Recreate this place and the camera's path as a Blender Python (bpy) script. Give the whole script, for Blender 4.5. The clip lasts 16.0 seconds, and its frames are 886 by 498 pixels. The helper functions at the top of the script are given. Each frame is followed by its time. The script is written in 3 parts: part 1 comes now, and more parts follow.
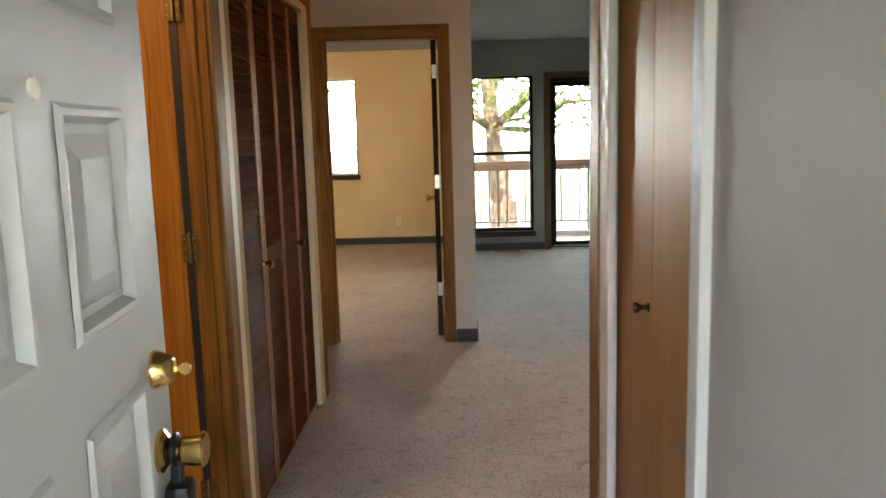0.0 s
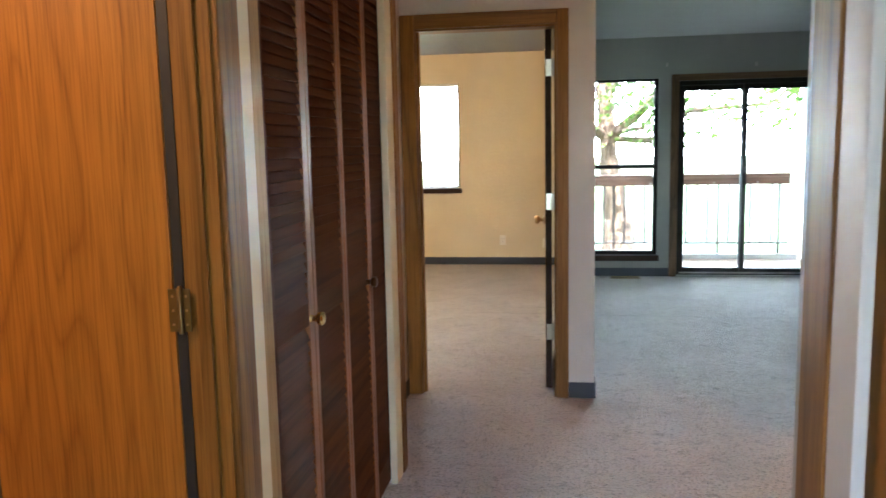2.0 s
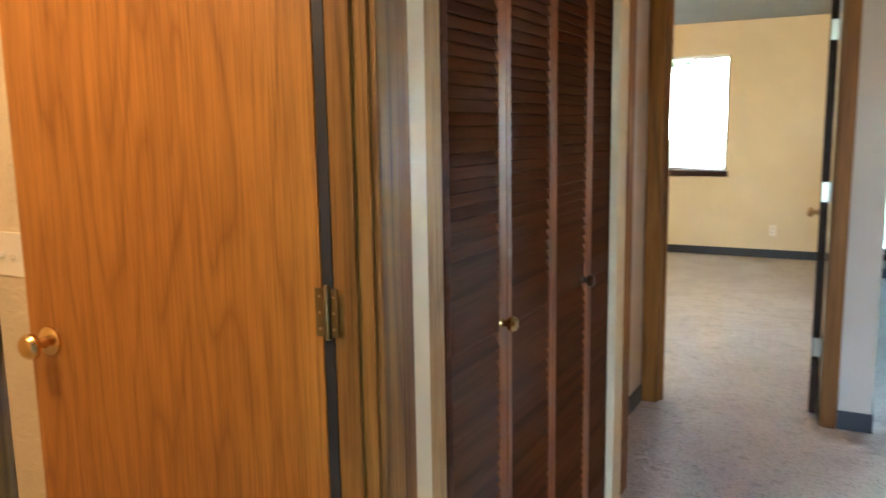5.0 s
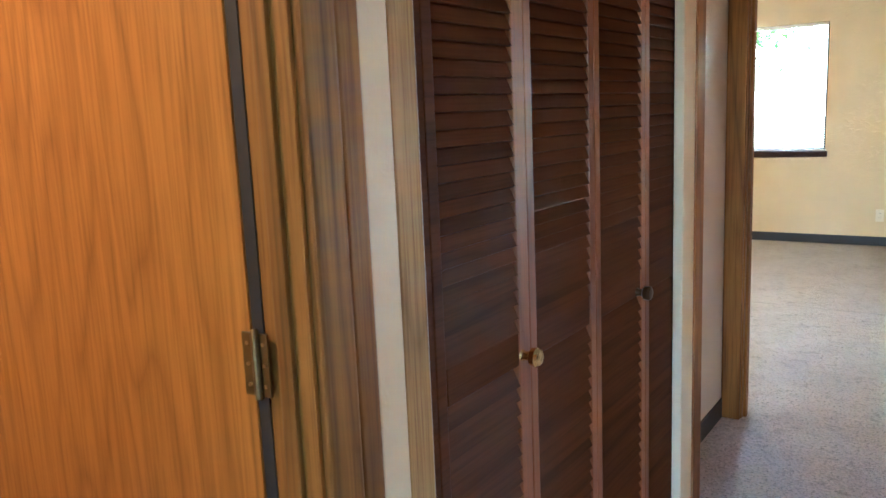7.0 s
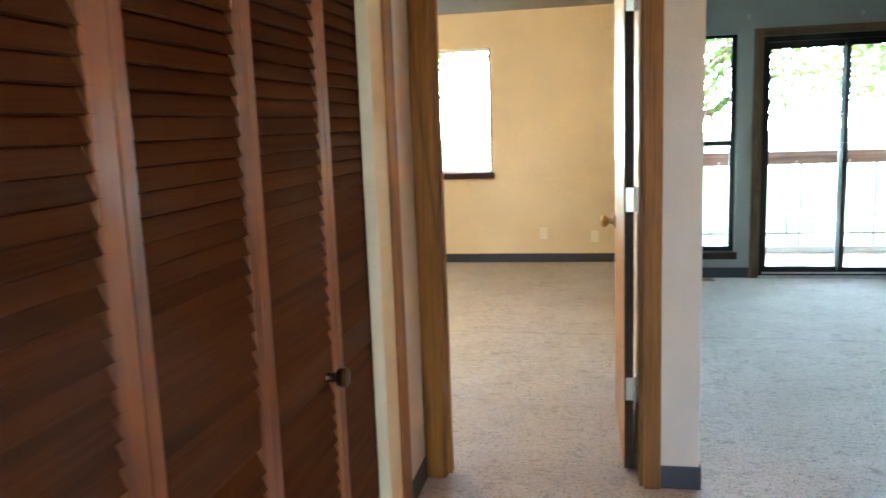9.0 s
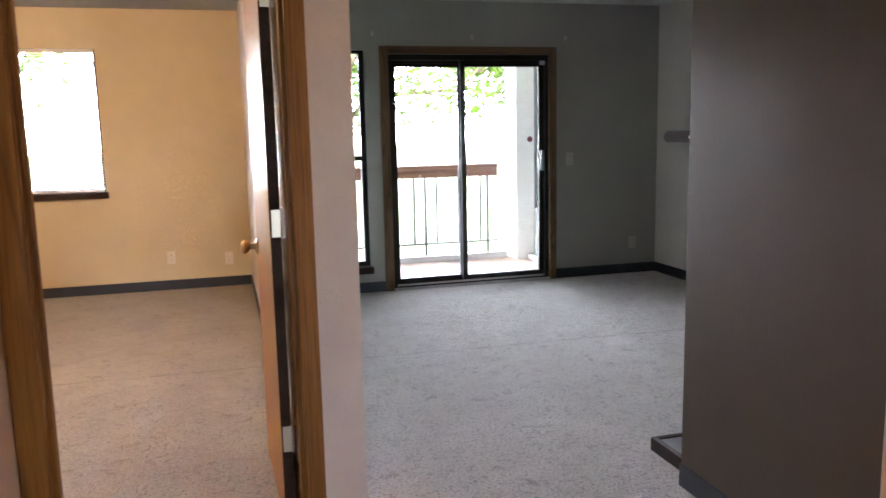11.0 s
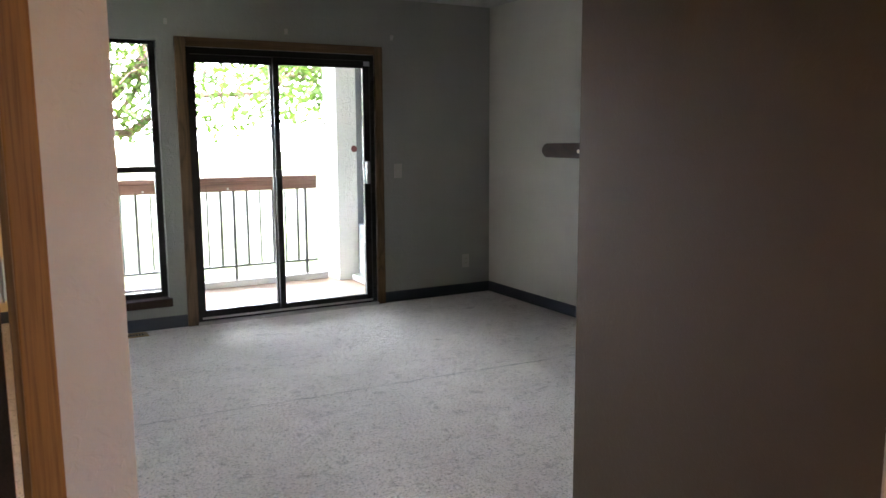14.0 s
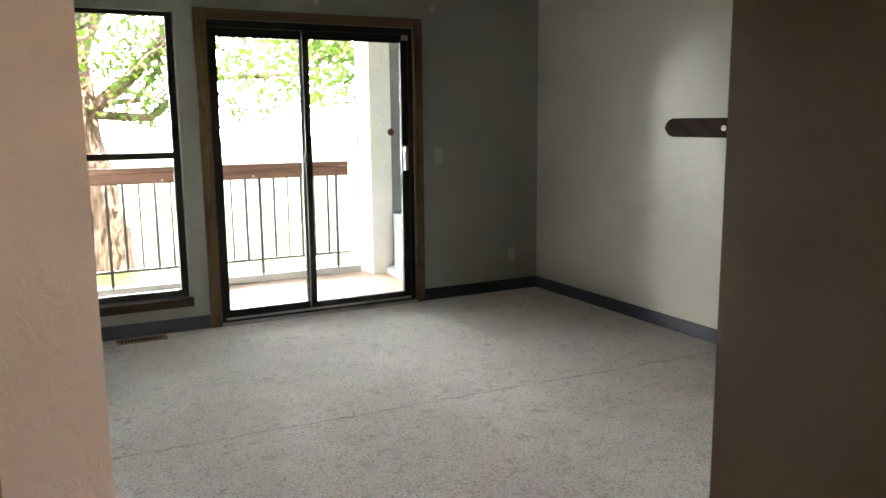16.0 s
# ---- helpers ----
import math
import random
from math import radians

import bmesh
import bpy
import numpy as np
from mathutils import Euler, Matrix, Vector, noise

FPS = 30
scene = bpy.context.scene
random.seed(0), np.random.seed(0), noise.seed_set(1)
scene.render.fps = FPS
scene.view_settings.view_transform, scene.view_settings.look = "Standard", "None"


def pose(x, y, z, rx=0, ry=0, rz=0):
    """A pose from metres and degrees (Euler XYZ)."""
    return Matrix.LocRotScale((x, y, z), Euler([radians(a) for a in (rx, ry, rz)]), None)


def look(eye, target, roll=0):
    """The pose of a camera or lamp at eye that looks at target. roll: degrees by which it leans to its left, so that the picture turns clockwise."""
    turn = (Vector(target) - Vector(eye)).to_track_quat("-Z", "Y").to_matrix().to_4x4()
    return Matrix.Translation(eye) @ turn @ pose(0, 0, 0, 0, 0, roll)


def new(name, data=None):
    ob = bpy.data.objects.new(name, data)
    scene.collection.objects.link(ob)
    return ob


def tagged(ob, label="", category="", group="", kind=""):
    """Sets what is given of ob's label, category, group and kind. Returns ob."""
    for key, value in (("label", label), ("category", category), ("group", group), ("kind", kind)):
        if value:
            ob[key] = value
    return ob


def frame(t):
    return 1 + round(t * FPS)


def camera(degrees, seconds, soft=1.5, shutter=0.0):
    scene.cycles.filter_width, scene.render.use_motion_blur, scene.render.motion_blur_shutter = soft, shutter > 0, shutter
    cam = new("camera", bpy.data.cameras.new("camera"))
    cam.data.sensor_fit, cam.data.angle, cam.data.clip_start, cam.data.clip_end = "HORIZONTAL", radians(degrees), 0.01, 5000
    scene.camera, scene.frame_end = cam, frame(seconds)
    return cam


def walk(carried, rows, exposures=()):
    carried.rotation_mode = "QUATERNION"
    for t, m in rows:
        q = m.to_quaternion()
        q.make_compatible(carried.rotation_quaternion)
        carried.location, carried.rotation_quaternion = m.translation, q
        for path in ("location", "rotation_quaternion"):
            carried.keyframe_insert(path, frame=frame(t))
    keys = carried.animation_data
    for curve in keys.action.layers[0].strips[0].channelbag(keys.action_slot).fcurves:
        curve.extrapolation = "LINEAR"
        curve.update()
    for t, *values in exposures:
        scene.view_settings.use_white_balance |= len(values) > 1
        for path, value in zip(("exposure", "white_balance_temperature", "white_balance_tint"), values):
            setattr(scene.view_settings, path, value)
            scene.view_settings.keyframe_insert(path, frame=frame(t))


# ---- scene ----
cam = camera(58.9, 16.0, shutter=0.4)
PATH = [
    (0, (0.037, 0.519, 1.414), (-0.007, 2.497, 1.119), -1.6),
    (0.5, (-0.013, 0.759, 1.403), (-0.119, 2.735, 1.118), -1.0),
    (1, (-0.029, 1.029, 1.415), (-0.184, 3.006, 1.161), -2.2),
    (1.5, (-0.043, 1.303, 1.408), (-0.228, 3.281, 1.176), -1.1),
    (2, (-0.019, 1.439, 1.405), (-0.327, 3.398, 1.143), -1.2),
    (2.5, (0.023, 1.525, 1.397), (-0.472, 3.439, 1.095), -0.6),
    (3, (0.041, 1.558, 1.39), (-0.592, 3.432, 1.093), -1.1),
    (3.5, (0.05, 1.585, 1.382), (-0.664, 3.429, 1.083), -2.4),
    (4, (0.036, 1.611, 1.383), (-0.738, 3.431, 1.079), -1.6),
    (4.5, (0.011, 1.709, 1.392), (-0.786, 3.518, 1.092), -0.6),
    (5, (0.031, 1.808, 1.406), (-0.899, 3.553, 1.099), -0.9),
    (5.2, (0.057, 1.841, 1.415), (-0.966, 3.532, 1.108), -0.8),
    (7.3, (-0.011, 2.285, 1.402), (-1.127, 3.909, 1.061), -2.5),
    (7.5, (-0.018, 2.325, 1.400), (-1.050, 4.004, 1.058), -2.45),
    (8, (-0.119, 2.487, 1.394), (-0.919, 4.288, 1.055), -2.6),
    (8.5, (-0.195, 2.636, 1.386), (-0.767, 4.526, 1.062), -2.5),
    (9, (-0.234, 2.823, 1.384), (-0.617, 4.761, 1.072), -2.1),
    (9.5, (-0.297, 2.95, 1.381), (-0.385, 4.922, 1.063), -2.0),
    (10, (-0.323, 3.031, 1.386), (-0.105, 4.992, 1.062), -2.4),
    (10.2, (-0.308, 3.062, 1.38), (-0.017, 5.014, 1.058), -1.9),
    (12.3, (-0.233, 3.564, 1.372), (0.554, 5.38, 1.084), -1.3),
    (12.5, (-0.197, 3.605, 1.37), (0.607, 5.412, 1.071), -0.8),
    (13, (-0.118, 3.699, 1.366), (0.708, 5.491, 1.038), 0.3),
    (13.5, (-0.095, 3.85, 1.375), (0.793, 5.614, 1.061), -0.2),
    (14, (-0.07, 3.979, 1.377), (0.898, 5.705, 1.089), -0.3),
    (14.5, (0.053, 4.097, 1.371), (0.993, 5.839, 1.087), 0.6),
    (15, (0.098, 4.214, 1.357), (0.96, 5.995, 1.061), 0.7),
    (15.5, (0.076, 4.389, 1.354), (0.943, 6.165, 1.045), -0.5),
    (16, (0.072, 4.548, 1.351), (0.983, 6.299, 1.027), -0.6),
]
walk(cam, [(t, look(eye, target, roll)) for t, eye, target, roll in PATH],
     [(0.0, 3.55, 7000, 17), (1.5, 3.95, 6000, 14), (3.5, 4.25, 5300, 8), (5.0, 4.45, 5200, 4), (7.5, 4.65, 4600, 6), (8.0, 4.7, 5000, 5), (9.0, 4.55, 5500, 8), (10.0, 4.22, 6300, 23), (12.5, 3.95, 6200, 30), (14.5, 3.95, 6700, 25), (16.0, 3.95, 7200, 23)])

# ---- light ----
SUN_ELEV, SUN_ROT = 58.0, 150.0
world = bpy.data.worlds.new("sky")
scene.world = world
world.use_nodes = True
wn = world.node_tree.nodes
sky = wn.new("ShaderNodeTexSky")
sky.sky_type = "NISHITA"
sky.sun_disc = False
sky.sun_elevation, sky.sun_rotation = radians(SUN_ELEV), radians(SUN_ROT)
wn["Background"].inputs["Strength"].default_value = 0.15
world.node_tree.links.new(sky.outputs["Color"], wn["Background"].inputs["Color"])
sun = new("sun", bpy.data.lights.new("sun", "SUN"))
sun.data.energy, sun.data.angle, sun.data.color = 4.4, radians(0.53), (1.0, 0.95, 0.87)
se, sr = radians(SUN_ELEV), radians(SUN_ROT)
sun.matrix_world = look((0, 0, 30), (-math.cos(se) * math.sin(sr) * 10, -math.cos(se) * math.cos(sr) * 10, 30 - math.sin(se) * 10))


def bulb(name, at, watts, colour=(1.0, 0.56, 0.27), radius=0.09):
    ob = new(name, bpy.data.lights.new(name, "POINT"))
    ob.data.energy, ob.data.color, ob.data.shadow_soft_size = watts, colour, radius
    ob.location = at
    return ob


bulb("bathroom_bulb", (-1.45, 2.05, 2.24), 2.1)
bulb("bedroom_bulb", (-1.9, 7.6, 2.28), 6.0, (1.0, 0.62, 0.27))
bulb("kitchen_bulb", (2.15, 3.75, 2.25), 2.3, (1.0, 0.38, 0.12))

# ---- materials ----


def material(name, base, rough=0.6, metal=0.0, spec=0.5):
    m = bpy.data.materials.new(name)
    m.use_nodes = True
    nt = m.node_tree
    b = nt.nodes["Principled BSDF"]
    b.inputs["Base Color"].default_value = (*base, 1)
    b.inputs["Roughness"].default_value = rough
    b.inputs["Metallic"].default_value = metal
    b.inputs["Specular IOR Level"].default_value = spec
    return m, nt, b


def coords(nt, scale=(1, 1, 1), rot=(0, 0, 0)):
    tc = nt.nodes.new("ShaderNodeTexCoord")
    mp = nt.nodes.new("ShaderNodeMapping")
    mp.inputs["Scale"].default_value = scale
    mp.inputs["Rotation"].default_value = rot
    nt.links.new(tc.outputs["Object"], mp.inputs["Vector"])
    return mp.outputs["Vector"]


def noise_tex(nt, vec, scale, detail=4, rough=0.55, distort=0.0):
    n = nt.nodes.new("ShaderNodeTexNoise")
    n.inputs["Scale"].default_value = scale
    n.inputs["Detail"].default_value = detail
    n.inputs["Roughness"].default_value = rough
    n.inputs["Distortion"].default_value = distort
    nt.links.new(vec, n.inputs["Vector"])
    return n.outputs["Fac"]


def ramp(nt, fac, stops):
    r = nt.nodes.new("ShaderNodeValToRGB")
    while len(r.color_ramp.elements) < len(stops):
        r.color_ramp.elements.new(0.5)
    for e, (p, c) in zip(r.color_ramp.elements, stops):
        e.position, e.color = p, (*c, 1)
    nt.links.new(fac, r.inputs["Fac"])
    return r.outputs["Color"]


def blend(nt, a, b, fac, mode="MULTIPLY"):
    mx = nt.nodes.new("ShaderNodeMix")
    mx.data_type, mx.blend_type = "RGBA", mode
    nt.links.new(a, mx.inputs["A"])
    nt.links.new(b, mx.inputs["B"])
    if isinstance(fac, (int, float)):
        mx.inputs["Factor"].default_value = fac
    else:
        nt.links.new(fac, mx.inputs["Factor"])
    return mx.outputs["Result"]


def add(nt, a, b, ka=1.0, kb=1.0):
    m1 = nt.nodes.new("ShaderNodeMath")
    m1.operation = "MULTIPLY"
    nt.links.new(a, m1.inputs[0])
    m1.inputs[1].default_value = ka
    m2 = nt.nodes.new("ShaderNodeMath")
    m2.operation = "MULTIPLY_ADD"
    nt.links.new(b, m2.inputs[0])
    m2.inputs[1].default_value = kb
    nt.links.new(m1.outputs[0], m2.inputs[2])
    return m2.outputs[0]


def bump(nt, b, height, strength, distance):
    bp = nt.nodes.new("ShaderNodeBump")
    bp.inputs["Strength"].default_value = strength
    bp.inputs["Distance"].default_value = distance
    nt.links.new(height, bp.inputs["Height"])
    nt.links.new(bp.outputs["Normal"], b.inputs["Normal"])


def painted(name, base, rough=0.45, relief=0.3, dirt=0.12, scale=1.0, dist=0.004):
    """Rolled and knocked-down wall paint."""
    m, nt, b = material(name, base, rough)
    v = coords(nt)
    big = ramp(nt, noise_tex(nt, v, 1.3, 5), [(0.3, tuple(c * (1 - dirt) for c in base)), (0.7, base)])
    nt.links.new(big, b.inputs["Base Color"])
    peel = noise_tex(nt, v, 95 * scale, 3)
    knock = nt.nodes.new("ShaderNodeMapRange")
    nt.links.new(noise_tex(nt, v, 26 * scale, 4, 0.6, 0.8), knock.inputs["Value"])
    knock.inputs["From Min"].default_value, knock.inputs["From Max"].default_value = 0.5, 0.6
    bump(nt, b, add(nt, peel, knock.outputs["Result"], 0.5, 0.7), relief, dist)
    r = nt.nodes.new("ShaderNodeMapRange")
    nt.links.new(noise_tex(nt, v, 7, 3), r.inputs["Value"])
    r.inputs["To Min"].default_value, r.inputs["To Max"].default_value = rough - 0.08, rough + 0.12
    nt.links.new(r.outputs["Result"], b.inputs["Roughness"])
    return m


def timber(name, dark, light, rough=0.42, along="z", ring=9.0, pore=1.0, spec=0.5, knot=3.2):
    """Stained wood with cathedral grain along one axis."""
    m, nt, b = material(name, light, rough, spec=spec)
    s = {"z": (1, 1, 0.13), "y": (1, 0.07, 1), "x": (0.07, 1, 1)}[along]
    info = nt.nodes.new("ShaderNodeObjectInfo")
    tc = nt.nodes.new("ShaderNodeTexCoord")
    off = nt.nodes.new("ShaderNodeVectorMath")
    off.operation = "MULTIPLY_ADD"
    cx = nt.nodes.new("ShaderNodeCombineXYZ")
    for i in range(3):
        nt.links.new(info.outputs["Random"], cx.inputs[i])
    nt.links.new(cx.outputs[0], off.inputs[0])
    off.inputs[1].default_value = (7.3, 5.1, 3.7)
    nt.links.new(tc.outputs["Object"], off.inputs[2])
    mp = nt.nodes.new("ShaderNodeMapping")
    mp.inputs["Scale"].default_value = s
    nt.links.new(off.outputs[0], mp.inputs["Vector"])
    v = mp.outputs["Vector"]
    w = nt.nodes.new("ShaderNodeMath")
    w.operation = "MULTIPLY"
    nt.links.new(noise_tex(nt, v, knot, 2, 0.5, 0.3), w.inputs[0])
    w.inputs[1].default_value = ring * 2
    fr = nt.nodes.new("ShaderNodeMath")
    fr.operation = "PINGPONG"
    nt.links.new(w.outputs[0], fr.inputs[0])
    fr.inputs[1].default_value = 1.0
    fine = nt.nodes.new("ShaderNodeMapping")
    fine.inputs["Scale"].default_value = {"z": (1, 1, 0.022), "y": (1, 0.022, 1), "x": (0.022, 1, 1)}[along]
    nt.links.new(off.outputs[0], fine.inputs["Vector"])
    streak = noise_tex(nt, fine.outputs["Vector"], 170, 3, 0.65)
    mixed = lambda k: tuple(a * (1 - k) + c * k for a, c in zip(dark, light))
    rings = ramp(nt, fr.outputs[0], [(0.0, mixed(0.32)), (0.16, mixed(0.6)), (0.45, mixed(0.9)), (1.0, light)])
    pores = ramp(nt, streak, [(0.32, (0.42, 0.36, 0.30)), (0.56, (1, 1, 1))])
    tone = ramp(nt, noise_tex(nt, fine.outputs["Vector"], 22, 3), [(0.3, (0.74, 0.70, 0.64)), (0.7, (1, 1, 1))])
    col = blend(nt, blend(nt, rings, pores, 0.7 * pore), tone, 0.7)
    nt.links.new(col, b.inputs["Base Color"])
    bump(nt, b, add(nt, streak, fr.outputs[0], 1.0, 0.3), 0.25, 0.001)
    return m


WALL = painted("wall_paint", (0.62, 0.60, 0.56))
# Pale wall paint darkened in colour for the unlit window wall
LIVING_SHADED = painted("shaded_living_room_paint", (0.26, 0.278, 0.246), 0.45, 0.4)
HALLWALL = painted("hall_wall_paint", (0.52, 0.50, 0.465), 0.6, 0.25, 0.22, 1.0, 0.003)
# Chase side away from the lamp: its shade is put into the paint
CHASE_SHADED = painted("shaded_chase_paint", (0.084, 0.059, 0.031), 0.32, 0.2, 0.12, 1.9, 0.002)
WALL_GLOSS = painted("wall_paint_eggshell", (0.45, 0.445, 0.385), 0.33, 0.5, 0.12, 1.0, 0.003)
CREAM = painted("bedroom_paint", (0.78, 0.67, 0.44), 0.5, 0.4)
# Off-white ceiling; its dimness is put into a greyer base colour
POPCORN = painted("dimmed_ceiling_texture", (0.36, 0.37, 0.35), 0.9, 1.0, 0.08, 1.0, 0.012)
WHITE = painted("white_trim_paint", (0.74, 0.73, 0.70), 0.5, 0.12, 0.1)
CREAMTRIM = painted("cream_trim_paint", (0.75, 0.66, 0.45), 0.5, 0.12, 0.12)
STUCCO = painted("white_stucco", (0.72, 0.72, 0.68), 0.8, 0.8)
# Stucco copy with the end wall's shade mixed into its grey
SHADESTUCCO = painted("shaded_stucco", (0.20, 0.21, 0.215), 0.8, 0.5)
DOORPAINT = painted("entry_door_paint", (0.62, 0.62, 0.59), 0.48, 0.06, 0.06, 0.6)
OAK = timber("oak_casing", (0.100, 0.042, 0.007), (0.30, 0.140, 0.024), 0.5, "z", 6.0, 0.9, 0.3, 3.6)
OAKX = timber("oak_casing_level", (0.100, 0.042, 0.007), (0.30, 0.140, 0.024), 0.5, "x")
OAKY = timber("oak_casing_long", (0.100, 0.042, 0.007), (0.30, 0.140, 0.024), 0.5, "y")
PALEWOOD = timber("worn_pale_casing", (0.20, 0.11, 0.03), (0.44, 0.28, 0.10), 0.5, "z", 9.0, 1.0, 0.3)
SLAB = timber("oak_veneer", (0.31, 0.118, 0.014), (0.50, 0.220, 0.029), 0.34, "z", 10.0, 0.85, 0.5, 5.5)
SLAB_R = timber("birch_veneer", (0.34, 0.145, 0.032), (0.48, 0.222, 0.055), 0.45, "z", 3.0, 0.3, 0.28)
MAHOG = timber("mahogany_stile", (0.095, 0.028, 0.006), (0.29, 0.100, 0.022), 0.42, "z", 6.0, 0.6)
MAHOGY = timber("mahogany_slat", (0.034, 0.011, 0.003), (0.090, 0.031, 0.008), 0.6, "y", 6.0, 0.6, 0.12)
BROWNTRIM = timber("brown_casing", (0.05, 0.030, 0.014), (0.15, 0.095, 0.048), 0.5, "z", 8.0, 0.9, 0.3, 7.0)
BROWNTRIMX = timber("brown_casing_level", (0.05, 0.030, 0.014), (0.15, 0.095, 0.048), 0.5, "x", 8.0, 0.9, 0.3)
DARKWOOD = timber("dark_sill_wood", (0.016, 0.009, 0.006), (0.042, 0.023, 0.014), 0.5, "x", 9.0, 1.0, 0.15)
MANTELWOOD = timber("mantel_wood", (0.012, 0.006, 0.003), (0.034, 0.016, 0.008), 0.6, "x", 9.0, 1.0, 0.15)
RAILWOOD = timber("weathered_rail_wood", (0.12, 0.06, 0.04), (0.27, 0.15, 0.11), 0.7, "x")
VINYL = painted("vinyl_base", (0.035, 0.043, 0.058), 0.45, 0.1, 0.2)
BRONZE = material("bronze_aluminium", (0.010, 0.009, 0.008), 0.55, 0.0, 0.2)[0]
IRON = material("painted_iron", (0.03, 0.03, 0.03), 0.5)[0]
BRASS = material("brass", (0.80, 0.55, 0.20), 0.18, 1.0)[0]
OLDBRASS = material("aged_brass", (0.42, 0.30, 0.14), 0.35, 1.0)[0]
HINGEBRASS = material("tarnished_brass", (0.20, 0.15, 0.07), 0.42, 1.0)[0]
DARKBRONZE = material("dark_bronze", (0.10, 0.065, 0.04), 0.3, 1.0)[0]
STEEL = material("satin_steel", (0.55, 0.54, 0.50), 0.3, 1.0)[0]
BLACK = material("black_plastic", (0.011, 0.012, 0.015), 0.4, 0.0, 0.35)[0]
GREYPLASTIC = material("grey_plastic", (0.35, 0.36, 0.4), 0.4)[0]
IVORY = material("ivory_plastic", (0.84, 0.79, 0.66), 0.35)[0]
# Ivory plastic darkened in colour to suit the dim living room wall
DIMPLASTIC = material("dimmed_plastic", (0.38, 0.37, 0.33), 0.5)[0]
DARKHOLE = material("dark_slot", (0.02, 0.02, 0.02), 0.7)[0]
# Near-black colour for the shade in the bathroom door's hinge gap
GAP_SHADE = material("hinge_gap_shade", (0.018, 0.02, 0.025), 0.5)[0]
RED = material("red_sticker", (0.16, 0.02, 0.02), 0.5)[0]
MOTTLE = painted("hearth_tile", (0.22, 0.22, 0.22), 0.45, 0.3, 0.3)
PATIO = painted("patio_concrete", (0.40, 0.27, 0.18), 0.85, 0.5, 0.25)
CONC = painted("concrete", (0.50, 0.49, 0.46), 0.85, 0.5, 0.2)
ACGREY = painted("unit_enamel", (0.48, 0.54, 0.55), 0.5, 0.1, 0.1)
BLIND = material("blind_vinyl", (0.78, 0.78, 0.75), 0.5)[0]
SHINGLE = painted("roof_shingle", (0.10, 0.09, 0.085), 0.9, 0.9, 0.3)

# cut-pile carpet: tufts, crushed patches, dents; small shadows also painted into the hollows
CARPET, nt, b = material("carpet", (0.36, 0.30, 0.24), 1.0, spec=0.1)
v = coords(nt)
tuft = noise_tex(nt, v, 85, 3, 0.75)
clump = noise_tex(nt, v, 17, 5, 0.7, 1.2)
patch = noise_tex(nt, v, 2.2, 6, 0.62, 0.6)
dent = noise_tex(nt, coords(nt, (5, 22, 5), (0, 0, 0.16)), 1.0, 3, 0.6, 1.5)
c1 = ramp(nt, tuft, [(0.36, (0.20, 0.182, 0.165)), (0.44, (0.82, 0.76, 0.705)), (0.55, (0.97, 0.915, 0.865))])
c2 = ramp(nt, clump, [(0.34, (0.46, 0.45, 0.435)), (0.46, (1, 1, 1))])
c3 = ramp(nt, patch, [(0.35, (0.80, 0.78, 0.76)), (0.65, (1, 1, 1))])
# pressed seam across the living room
sep = nt.nodes.new("ShaderNodeSeparateXYZ")
nt.links.new(v, sep.inputs[0])
line = nt.nodes.new("ShaderNodeMath")
line.operation = "MULTIPLY_ADD"
nt.links.new(sep.outputs["X"], line.inputs[0])
line.inputs[1].default_value = 0.037
nt.links.new(sep.outputs["Y"], line.inputs[2])
wav = add(nt, line.outputs[0], noise_tex(nt, v, 9, 3), 1.0, 0.05)
gap = nt.nodes.new("ShaderNodeMath")
gap.operation = "SUBTRACT"
nt.links.new(wav, gap.inputs[0])
gap.inputs[1].default_value = 7.872 + 0.025
away = nt.nodes.new("ShaderNodeMath")
away.operation = "ABSOLUTE"
nt.links.new(gap.outputs[0], away.inputs[0])
brk = add(nt, away.outputs[0], noise_tex(nt, v, 5, 2), 1.0, 0.03)
seam_colour = ramp(nt, brk, [(0.014, (0.30, 0.29, 0.28)), (0.026, (1, 1, 1))])
c4 = ramp(nt, dent, [(0.32, (0.42, 0.40, 0.38)), (0.38, (1, 1, 1))])
nt.links.new(blend(nt, blend(nt, blend(nt, blend(nt, c1, c2, 0.75), c3, 0.8), c4, 0.45), seam_colour, 0.75), b.inputs["Base Color"])
bump(nt, b, add(nt, add(nt, tuft, clump, 0.6, 1.7), dent, 1.0, 0.6), 1.0, 0.062)
b.inputs["Sheen Weight"].default_value = 0.8
b.inputs["Sheen Roughness"].default_value = 0.45

GRASS, nt, b = material("lawn", (0.11, 0.17, 0.04), 0.9, spec=0.1)
v = coords(nt)
nt.links.new(blend(nt, ramp(nt, noise_tex(nt, v, 0.5, 6), [(0.3, (0.035, 0.062, 0.010)), (0.7, (0.065, 0.09, 0.018))]),
                   ramp(nt, noise_tex(nt, v, 40, 4), [(0.3, (0.6, 0.6, 0.6)), (0.7, (1, 1, 1))]), 0.8), b.inputs["Base Color"])
bump(nt, b, noise_tex(nt, v, 60, 3), 0.8, 0.03)

BARK, nt, b = material("bark", (0.24, 0.17, 0.12), 0.95, spec=0.1)
v = coords(nt, (1, 1, 0.18))
fur = noise_tex(nt, v, 22, 5, 0.65, 0.5)
nt.links.new(ramp(nt, fur, [(0.35, (0.06, 0.04, 0.028)), (0.6, (0.19, 0.135, 0.095))]), b.inputs["Base Color"])
bump(nt, b, fur, 1.0, 0.05)

